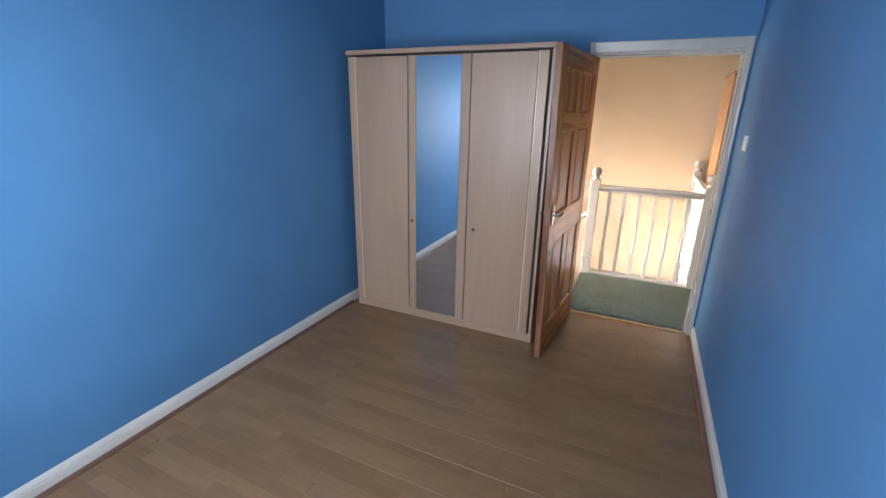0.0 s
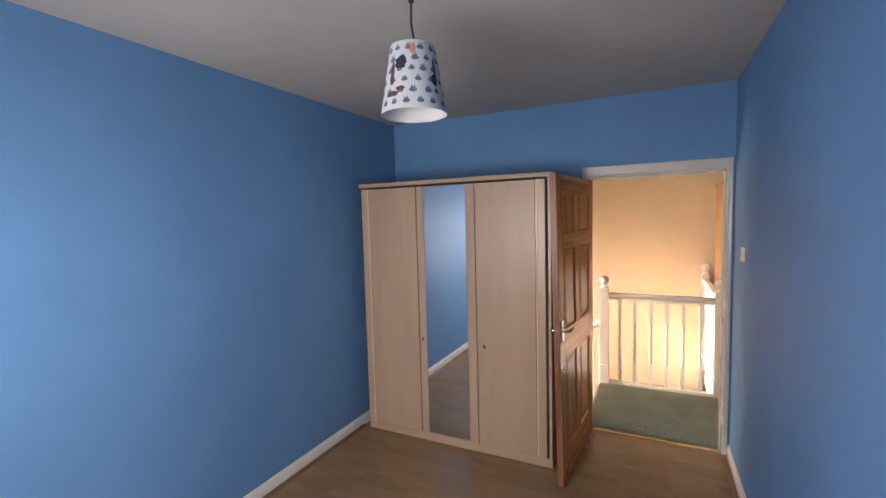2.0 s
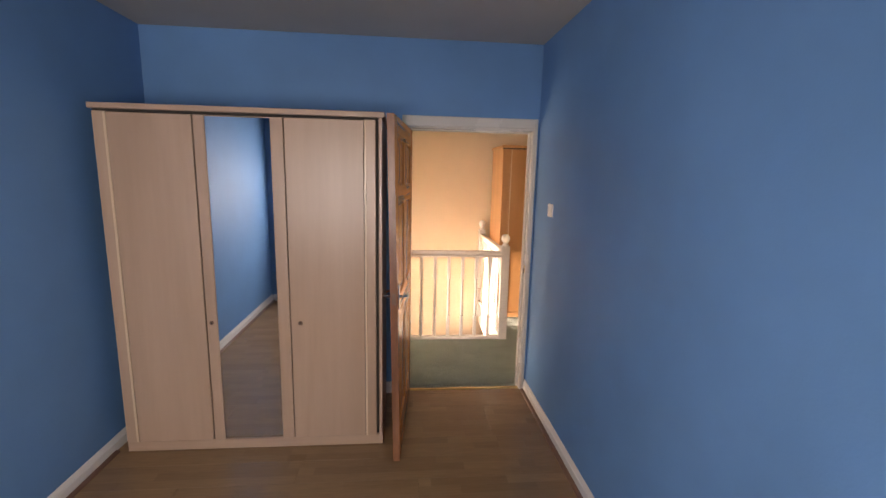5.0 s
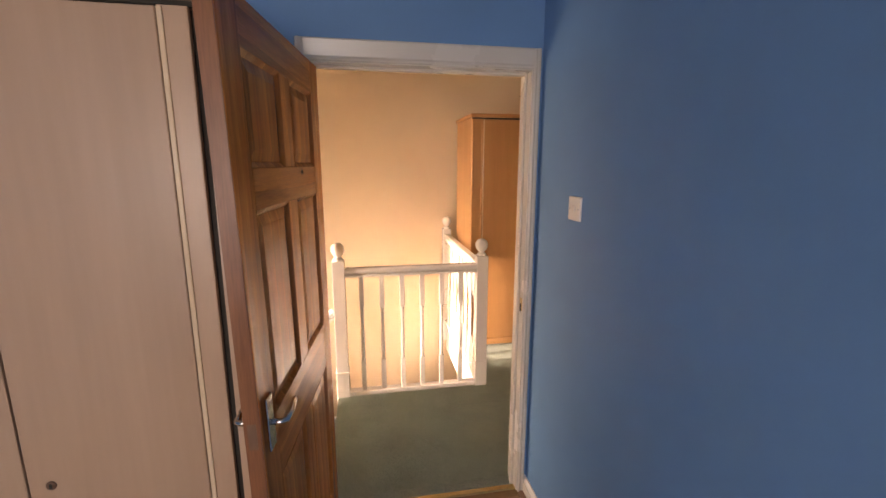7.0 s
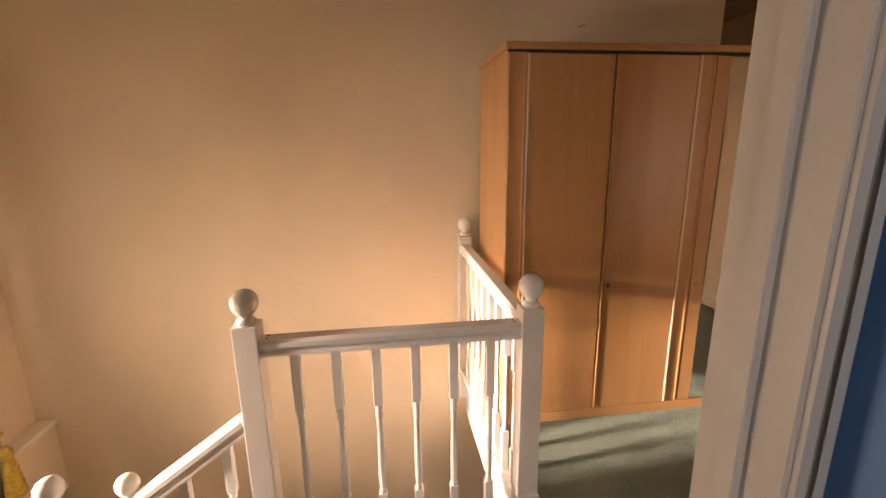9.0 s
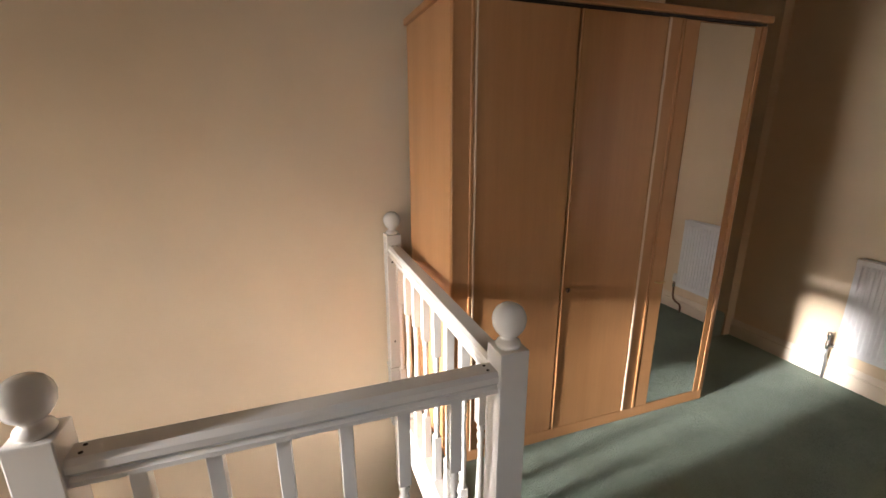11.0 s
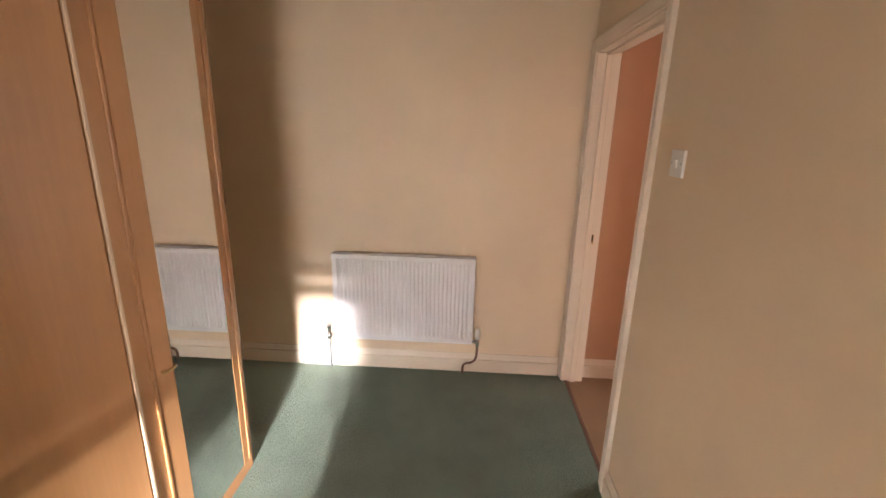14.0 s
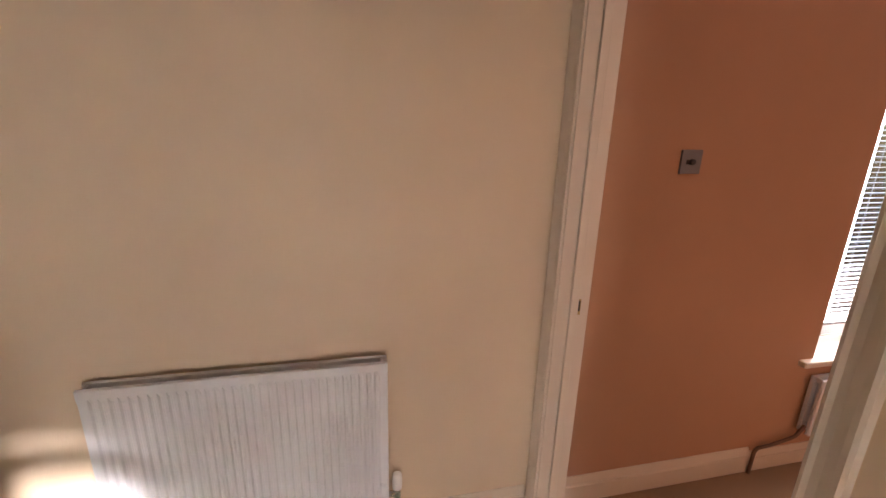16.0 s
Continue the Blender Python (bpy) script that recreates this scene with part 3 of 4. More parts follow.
wardrobe("wardrobe", "pale beech effect wardrobe with a narrow mirror door", pose(-2.11, 2.735, 0), 1.515, 0.60, 2.015, 0.0,
         [(0.072, 0.500, None, None, None, ()), (0.5045, 0.976, (0.567, 0.907), (0.532, 0.806), None, ()), (0.978, 1.41, None, (1.032, 0.80), None, ())],
         [(0.0, 0.072), (1.41, 1.476)], "tall narrow mirror panel", PALE, PALE_FLAT, 0.003)
wardrobe("wardrobe_landing", "warm beech effect wardrobe with a mirrored end door on the landing", pose(0.64, 5.162, 0), 1.580, 0.60, 2.03, LAND,
         [(0.095, 0.541, None, None, None, (0.102,)), (0.547, 0.983, None, (0.583, 0.812), None, (0.553,)), (1.075, 1.538, (1.160, 1.497), None, 1.100, ())],
         [(0.0, 0.095), (0.985, 1.075), (1.539, 1.580)], "tall mirror on the end door", BEECH, BEECH_FLAT)


# ---- balustrade ----
def newel(label, x, y, z0, high, group, ring=0.182):
    n = thing("newel_post", label, "newel post", pose(x, y, 0), group=group)
    s = 0.041
    part("post", boxes((-s, s, -s, s, z0, z0 + high), bevel=0.004, seg=2), GLOSS, n)
    part("collar", boxes((-s - 0.007, s + 0.007, -s - 0.007, s + 0.007, z0 + ring - 0.008, z0 + ring + 0.010), bevel=0.004, seg=2), GLOSS, n)
    part("base_block", boxes((-s - 0.003, s + 0.003, -s - 0.003, s + 0.003, z0, z0 + ring - 0.008), bevel=0.003), GLOSS, n)
    z = z0 + high
    part("ball_cap", lathe([(0.030, z - 0.002), (0.034, z + 0.008), (0.031, z + 0.016), (0.022, z + 0.022), (0.020, z + 0.028), (0.026, z + 0.034), (0.036, z + 0.045),
                            (0.043, z + 0.060), (0.0455, z + 0.076), (0.043, z + 0.092), (0.035, z + 0.107), (0.022, z + 0.117), (0.008, z + 0.1215)], 24), GLOSS, n, "white turned ball finial")
    return n


def spindle(z0, z1):
    """Square ends and a turned middle."""
    h, s = z1 - z0, 0.0165
    bm = boxes((-s, s, -s, s, z0, z0 + 0.265 * h), (-s, s, -s, s, z0 + 0.725 * h, z1), bevel=0.002)
    a, b = z0 + 0.265 * h, z0 + 0.725 * h
    L = b - a
    prof = [(0.0155, 0.0), (0.010, 0.015), (0.0145, 0.03), (0.009, 0.05), (0.0125, 0.08), (0.0145, 0.2), (0.0135, 0.35), (0.0105, 0.6), (0.0095, 0.74), (0.013, 0.77), (0.009, 0.80),
            (0.0115, 0.84), (0.0145, 0.88), (0.010, 0.92), (0.015, 0.95), (0.011, 0.975), (0.0155, 1.0)]
    lathe([(r, a + u * L) for r, u in prof], 12, bm=bm)
    return bm


RAIL = [(-0.03, 0), (-0.03, 0.012), (-0.022, 0.020), (-0.034, 0.034), (-0.034, 0.050), (-0.024, 0.062), (0.024, 0.062), (0.034, 0.050), (0.034, 0.034), (0.022, 0.020), (0.03, 0.012), (0.03, 0)]
AX, BX, RY, CY = -0.442, 0.556, 4.50, 5.835
POST = 0.984
newel("white painted square newel post with ball finial at the stairhead", AX, RY, LAND - 0.2, POST + 0.2, "stair newel posts", 0.382)
newel("white painted square newel post with ball finial at the landing corner", BX, RY, LAND - 0.2, POST + 0.2, "stair newel posts", 0.382)
wall_newel = newel("white painted square newel post against the stairwell wall", BX, CY, LAND - 0.2, POST + 0.2, "stair newel posts", 0.382)
RZ = 0.868
for hz in (0.835, 0.36):
    hb = lathe([(0.0055, 0.0), (0.0055, 0.0012), (0.003, 0.0012)], 10)
    bmesh.ops.transform(hb, matrix=pose(-0.012, -0.041, hz, 90), verts=hb.verts[:])
    part("screw_hole", hb, DARK, wall_newel, "dark screw hole")


def balustrade(label, x0, y0, turn, length, count):
    b = thing("balustrade", label, "balustrade", pose(x0, y0, 0, 0, 0, turn), group="landing balustrades")
    part("handrail", prism(RAIL, length, m=pose(0, 0, RZ)), GLOSS, b)
    part("base_rail", boxes((0, length, -0.03, 0.03, LAND, LAND + 0.03), bevel=0.004), GLOSS, b)
    me = mesh_of("spindle", spindle(LAND + 0.03, RZ), GLOSS)
    for i in range(count):
        o = new("spindle", me)
        o.parent = b
        o.location = ((i + 0.76) * length / (count + 0.55), 0, 0)
    for u in (0.022, length - 0.022):
        for v in (-0.012, 0.012):
            part("screw_hole", lathe([(0.0045, RZ + 0.0615), (0.0045, RZ + 0.0632), (0.002, RZ + 0.0632)], 8, centre=(u, v)), DARK, b, "dark screw hole")
    return b


balustrade("white painted landing balustrade facing the bedroom door", AX + 0.041, RY, 0, BX - AX - 0.082, 6)
balustrade("white painted landing balustrade beside the wardrobe", BX, RY + 0.041, 90, CY - RY - 0.082, 8)
solo("stair_apron", boxes((AX - 0.03, BX + 0.03, RY - 0.025, RY - 0.001, -0.34, LAND - 0.004), (BX + 0.01, BX + 0.035, RY, YF, -0.34, LAND - 0.004), bevel=0.003), GLOSS,
     "white glossed apron board round the stairwell", "apron board", "structure")

# ---- stairs down to the half landing, and the flight below ----
HALF = -0.66
for i in range(3):
    z = LAND - 0.165 * (i + 1)
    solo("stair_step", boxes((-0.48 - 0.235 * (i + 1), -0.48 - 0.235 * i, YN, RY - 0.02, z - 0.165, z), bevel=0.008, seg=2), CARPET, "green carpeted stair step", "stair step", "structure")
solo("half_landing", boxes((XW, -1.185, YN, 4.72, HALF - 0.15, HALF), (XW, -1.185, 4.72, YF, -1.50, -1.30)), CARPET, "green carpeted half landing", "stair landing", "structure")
for i in range(6):
    z = -1.30 - 0.18 * (i + 1)
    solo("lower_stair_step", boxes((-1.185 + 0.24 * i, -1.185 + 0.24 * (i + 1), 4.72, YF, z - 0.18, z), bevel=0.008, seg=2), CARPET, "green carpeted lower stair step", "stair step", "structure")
DXN, EXN = -1.16, -1.075
newel("white painted lower newel post with ball finial", DXN, RY, HALF, 1.0, "stair newel posts")
newel("white painted newel post of the lower flight", EXN, 4.75, HALF - 0.25, 1.04, "stair newel posts")
SL = math.atan2(0.72, 1.0)
run = (AX - DXN - 0.082)
br = thing("stair_balustrade", "white painted sloping stair handrail with turned spindles", "balustrade")
part("handrail", prism(RAIL, run / math.cos(SL) + 0.02, m=pose(DXN + 0.041, RY, 0.118, 0, -math.degrees(SL), 0)), GLOSS, br)
part("string_board", prism([(-0.03, -0.25), (-0.03, 0.02), (-0.005, 0.03), (-0.005, -0.25)], run / math.cos(SL), m=pose(DXN + 0.041, RY, -0.64, 0, -math.degrees(SL), 0)), GLOSS, br)
for i in range(4):
    u = (i + 0.5) * run / 4
    bm = spindle(-0.60 + u * 0.72, 0.125 + u * 0.72)
    bmesh.ops.translate(bm, verts=bm.verts[:], vec=(DXN + 0.041 + u, RY, 0))
    part("spindle", bm, GLOSS, br)
solo("stair_string_near", prism([(0, -0.2), (0, 0.13), (0.014, 0.13), (0.018, -0.2)], 1.0, m=pose(-1.25, YN, -0.66, 0, -math.degrees(SL), 0)), GLOSS, "white glossed stair string on the wall", "stair string", "structure")


# ---- windows ----
def window(name, label, m, wide, high, deep, casements, pane_mat=GLASS):
    """Local frame: x along the wall, y outwards, z up from the sill."""
    w = thing(name, label, "window", m, kind="structure")
    f = 0.055
    part("window_frame", boxes((0, f, deep - 0.06, deep, 0, high), (wide - f, wide, deep - 0.06, deep, 0, high), (f, wide - f, deep - 0.06, deep, 0, f), (f, wide - f, deep - 0.06, deep, high - f, high), bevel=0.004), PVC, w)
    k = casements
    for i in range(k):
        a, b = f + (wide - 2 * f) * i / k, f + (wide - 2 * f) * (i + 1) / k
        part("casement", boxes((a, a + 0.045, deep - 0.07, deep - 0.01, f, high - f), (b - 0.045, b, deep - 0.07, deep - 0.01, f, high - f),
                               (a + 0.045, b - 0.045, deep - 0.07, deep - 0.01, f, f + 0.045), (a + 0.045, b - 0.045, deep - 0.07, deep - 0.01, high - f - 0.045, high - f), bevel=0.003), PVC, w)
        p = part("pane", boxes((a + 0.045, b - 0.045, deep - 0.045, deep - 0.035, f + 0.045, high - f - 0.045)), pane_mat, w)
        p.visible_shadow = False
    return w


window("window_1", "white plastic framed bedroom window", pose(-0.35, YB, 0.95, 0, 0, 180), 1.5, 1.15, 0.18, 2)
part("window_sill", boxes((-1.91, -0.29, YB - 0.14, YB + 0.03, 0.925, 0.95), bevel=0.006), GLOSS, thing("window_sill_1", "white glossed bedroom window sill", "window sill", kind="structure"))
window("window_2", "white plastic framed stair window in bright sun", pose(XW, WY0, WZ0, 0, 0, 90), WY1 - WY0, WZ1 - WZ0, 0.14, 1)
solo("window_sill_2", boxes((XW - 0.10, XW + 0.05, WY0 - 0.04, WY1 + 0.04, WZ0 - 0.03, WZ0), bevel=0.006), GLOSS, "white glossed stair window sill", "window sill", "structure")
window("window_3", "white plastic framed bedroom window behind a blind", pose(XE, 2.155, 0.58, 0, 0, -90), 1.155, 1.39, 0.24, 2)
solo("window_sill_3", boxes((XE - 0.035, XE + 0.18, 0.92, 2.235, 0.55, 0.58), bevel=0.005), CREAM_GLOSS, "cream glossed window sill above a radiator", "window sill", "structure")
solo("stair_pier", boxes((XW, XW + 0.10, WY1 + 0.10, YF, HALF, -0.175)), CREAM, "cream painted boxed pier beside the stair window", "boxing", "structure")
solo("stair_pier_cap", boxes((XW, XW + 0.125, WY1 + 0.09, YF, -0.175, -0.145), bevel=0.005), CREAM_GLOSS, "cream glossed shelf on the boxed pier", "shelf", "structure")

OUTSIDE = bpy.data.materials.new("pale_sky_backdrop")
OUTSIDE.use_nodes = True
ob_ = OUTSIDE.node_tree.nodes["Principled BSDF"]
ob_.inputs["Emission Color"].default_value, ob_.inputs["Emission Strength"].default_value = (0.80, 0.90, 1.0, 1), 6.0
solo("backdrop", boxes((XE + 3.0, XE + 3.05, -2.5, 5.5, -1.5, 5.0)), OUTSIDE, "pale bright sky outside the small bedroom window", "sky backdrop", "structure")

# ---- stairs up ----
for i in range(4):
    z = LAND + 0.19 * (i + 1)
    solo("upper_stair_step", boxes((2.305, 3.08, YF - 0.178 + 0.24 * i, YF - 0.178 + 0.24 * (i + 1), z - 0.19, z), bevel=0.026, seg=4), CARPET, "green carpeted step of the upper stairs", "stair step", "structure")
solo("wall_attic_side", boxes((3.085, XE, YF + 0.1, YF + 1.3, -0.2, TOP)), CREAM, "cream painted wall beside the upper stairs", "wall", "structure")


# ---- radiators ----
def radiator(name, label, m, wide, z0, z1, ribs, valves):
    """Local frame: x along the wall, y away from the wall, wall at y = 0."""
    r = thing(name, label, "radiator", m)
    for nm, y in (("back_panel", 0.026), ("front_panel", 0.068)):
        bm = bmesh.new()
        pitch = (wide - 0.05) / ribs
        cols = [(0.0, -0.006), (0.003, 0.0), (0.022, 0.0)]
        for i in range(ribs):
            u = 0.025 + i * pitch
            cols += [(u + 0.15 * pitch, 0.0), (u + 0.36 * pitch, -0.0065), (u + 0.62 * pitch, -0.0065), (u + 0.84 * pitch, 0.0)]
        cols += [(wide - 0.022, 0.0), (wide - 0.003, 0.0), (wide, -0.006)]
        levels = [(z0, -0.008, 0.0), (z0 + 0.004, 0.0, 0.0), (z0 + 0.030, 0.0, 0.0), (z0 + 0.048, 0.0, 1.0), (z1 - 0.048, 0.0, 1.0), (z1 - 0.030, 0.0, 0.0), (z1 - 0.004, 0.0, 0.0), (z1, -0.008, 0.0)]
        grid = [[bm.verts.new((u, y + d * k + e, z)) for u, d in cols] for z, e, k in levels]
        for a, b in zip(grid, grid[1:]):
            for i in range(len(cols) - 1):
                bm.faces.new((a[i], a[i + 1], b[i + 1], b[i]))
        box(bm, 0.002, wide - 0.002, y - 0.016, y - 0.009, z0 + 0.004, z1 - 0.004)
        bmesh.ops.recalc_face_normals(bm, faces=bm.faces[:])
        part(nm, bm, ENAMEL, r)
    for u in (0.012, wide - 0.022):
        part("end_bracket", boxes((u, u + 0.010, 0.027, 0.052, z1 - 0.03, z1 - 0.006), bevel=0.001), ENAMEL, r)
    for u in (0.12, wide - 0.15):
        part("wall_bracket", boxes((u, u + 0.03, 0.0, 0.012, z0 + 0.05, z1 - 0.05)), ENAMEL, r)
    if not valves:
        return r
    vz, u = z0 + 0.012, wide + 0.045
    v = part("lockshield_valve", lathe([(0.010, vz - 0.03), (0.013, vz - 0.028), (0.013, vz + 0.012), (0.010, vz + 0.014), (0.010, vz + 0.045), (0.014, vz + 0.048), (0.0135, vz + 0.078), (0.009, vz + 0.083)],
                                       14, centre=(u, 0.045)), CHROME, r, "chrome lockshield valve")
    part("union", tube([(u, 0.045, vz), (wide - 0.004, 0.045, vz)], 0.0115), CHROME, v)
    part("pipe", tube([(u, 0.045, vz - 0.02), (u, 0.042, z0 - 0.06), (u - 0.002, 0.034, z0 - 0.12), (u - 0.002, 0.032, 0.0)], 0.0075), STEEL, r, "bare metal feed pipe")
    u = -0.032
    v = part("thermostatic_valve", lathe([(0.012, vz - 0.03), (0.0135, vz - 0.026), (0.0135, vz + 0.018), (0.011, vz + 0.022)], 14, centre=(u, 0.045)), CHROME, r, "chrome valve body")
    part("valve_cap", lathe([(0.015, vz + 0.022), (0.018, vz + 0.026), (0.019, vz + 0.060), (0.017, vz + 0.086), (0.011, vz + 0.091)], 18, centre=(u, 0.045)), PLASTIC, v, "white plastic valve cap")
    part("union", tube([(u, 0.045, vz), (0.004, 0.045, vz)], 0.0115), CHROME, v)
    part("pipe", tube([(u, 0.045, vz - 0.02), (u, 0.045, z0 - 0.055), (u + 0.002, 0.044, z0 - 0.095), (u + 0.012, 0.043, z0 - 0.125), (u + 0.035, 0.042, z0 - 0.142), (u + 0.070, 0.042, z0 - 0.150),
                       (u + 0.085, 0.042, z0 - 0.163), (u + 0.090, 0.042, z0 - 0.185), (u + 0.090, 0.042, 0.0)], 0.0082), COPPER, r, "dark copper pipe with two bends")
    return r


radiator("radiator", "white ribbed double panel radiator on the landing wall", pose(XE, 4.120, 0, 0, 0, 90), 0.905, 0.225, 0.808, 33, True)
radiator("radiator_bedroom", "white ribbed radiator under the small bedroom window", pose(XE, 1.05, 0, 0, 0, 90), 1.10, 0.20, 0.50, 38, False)
pipe = thing("radiator_pipe", "dark copper pipe run over the skirting board", "pipe")
part("pipe_run", tube([(XE - 0.05, 2.16, 0.25), (XE - 0.04, 2.18, 0.19), (XE - 0.028, 2.20, 0.165), (XE - 0.026, 2.30, 0.145), (XE - 0.026, 2.375, 0.138), (XE - 0.027, 2.392, 0.12), (XE - 0.027, 2.395, 0.0)], 0.0085), COPPER, pipe)


# ---- switches ----
def switch_plate(name, label, m, plate, dolly, screws, round_dolly=False):
    """Local frame: plate in the x-z plane, standing out along -y."""
    s = thing(name, label, "light switch", m)
    part("plate", boxes((-0.043, 0.043, -0.009, 0.0, -0.043, 0.043), bevel=0.003, seg=2), plate, s)
    if round_dolly:
        bm = lathe([(0.011, 0.0), (0.011, 0.010), (0.009, 0.013), (0.004, 0.0135)], 16)
        bmesh.ops.transform(bm, matrix=pose(0, -0.009, 0, 90), verts=bm.verts[:])
        part("knob", bm, dolly, s, "black dimmer knob")
        part("slot", boxes((-0.022, 0.010, -0.0115, -0.009, -0.0085, 0.0085), bevel=0.002, seg=2), dolly, s, "black slot")
    else:
        bm = boxes((-0.0095, 0.0095, -0.015, -0.008, -0.0125, 0.0125), bevel=0.003, seg=2)
        bmesh.ops.rotate(bm, verts=bm.verts[:], cent=(0, -0.010, 0), matrix=Matrix.Rotation(radians(7), 3, "X"))
        part("rocker", bm, dolly, s)
        for u in (-0.031, 0.031):
            bm = lathe([(0.0036, 0.0), (0.0036, 0.0006), (0.001, 0.0009)], 10)
            bmesh.ops.transform(bm, matrix=pose(u, -0.009, 0, 90), verts=bm.verts[:])
            part("screw", bm, screws, s, "small metal screw")
    return s


switch_plate("light_switch", "white plastic rocker light switch on the blue wall", pose(XR, 3.033, 1.464, 0, 0, -90), PLASTIC, PLASTIC, STEEL)
switch_plate("light_switch_landing", "white plastic rocker light switch on the cream wall", pose(1.998, YN, 1.481, 0, 0, 180), PLASTIC, PLASTIC, STEEL)
switch_plate("dimmer_switch", "brushed steel dimmer switch on the brown wall", pose(XE, 3.017, 1.468, 0, 0, -90), GUNMETAL, BLACK, STEEL, True)

# ---- pendant lamp ----
SHADE = bpy.data.materials.new("printed_lamp_shade")
SHADE.use_nodes = True
sn, sl = SHADE.node_tree.nodes, SHADE.node_tree.links
sb = sn["Principled BSDF"]
sb.inputs["Roughness"].default_value = 0.8
sb.inputs["Transmission Weight"].default_value = 0.0
stc, sno, sr = sn.new("ShaderNodeTexCoord"), sn.new("ShaderNodeTexNoise"), sn.new("ShaderNodeValToRGB")
sno.inputs["Scale"].default_value, sno.inputs["Detail"].default_value = 30.0, 4.0
sl.new(stc.outputs["Object"], sno.inputs["Vector"])
sr.color_ramp.elements[0].color, sr.color_ramp.elements[1].color = (0.44, 0.49, 0.55, 1), (0.54, 0.585, 0.63, 1)
sl.new(sno.outputs["Fac"], sr.inputs["Fac"])
sl.new(sr.outputs["Color"], sb.inputs["Base Color"])
LINING = material("white_shade_lining", (0.55, 0.56, 0.57), 0.8, vary=0.02)
INK = material("dark_navy_print", (0.018, 0.02, 0.05), 0.8, vary=0.2, scale=60)
RUST = material("brown_print", (0.10, 0.045, 0.04), 0.8, vary=0.3, scale=60)
SLATE = material("grey_blue_print", (0.09, 0.125, 0.18), 0.8, vary=0.45, scale=90)
PINK = material("pink_print", (0.60, 0.22, 0.20), 0.8, vary=0.2, scale=60)


def cone_patch(bm, r0, r1, h, a0, da, zc, dz, lift=0.0012, seg=14):
    """A blot of print that follows the shade: an ellipse of half width da (radians) and half height dz about (a0, zc)."""
    def at(a, z):
        r = r0 + (r1 - r0) * z / h + lift
        return (r * math.cos(a), r * math.sin(a), z)
    c = bm.verts.new(at(a0, zc))
    ring = [bm.verts.new(at(a0 + da * math.cos(2 * math.pi * i / seg) * (1 + 0.18 * math.sin(3.3 * i)), zc + dz * math.sin(2 * math.pi * i / seg) * (1 + 0.15 * math.cos(2.1 * i)))) for i in range(seg)]
    for i in range(seg):
        bm.faces.new((c, ring[i], ring[(i + 1) % seg]))
    return bm


def printed_motifs(r0, r1, h, z):
    """Rows of small spiky shapes printed round the shade."""
    rng = random.Random(11)
    bm = bmesh.new()
    outline = ((-1.0, -0.25), (-0.6, -0.8), (0.5, -0.9), (1.0, -0.3), (0.6, 0.05), (0.45, 0.85), (0.1, 0.2), (-0.25, 0.95), (-0.5, 0.1))
    for row in range(6):
        zc = 0.030 + row * 0.0385
        count = 15 - row // 2
        for k in range(count):
            a = 2 * math.pi * (k + 0.5 * (row % 2)) / count + rng.uniform(-0.05, 0.05)
            flip, size = rng.choice((-1, 1)), rng.uniform(0.0125, 0.0155)
            vs = []
            for u, v in outline:
                zz = zc + size * v
                rad = r0 + (r1 - r0) * zz / h + 0.0006
                an = a + flip * size * u / rad
                vs.append(bm.verts.new((rad * math.cos(an), rad * math.sin(an), z + zz)))
            bm.faces.new(vs)
    bmesh.ops.recalc_face_normals(bm, faces=bm.faces[:])
    return bm


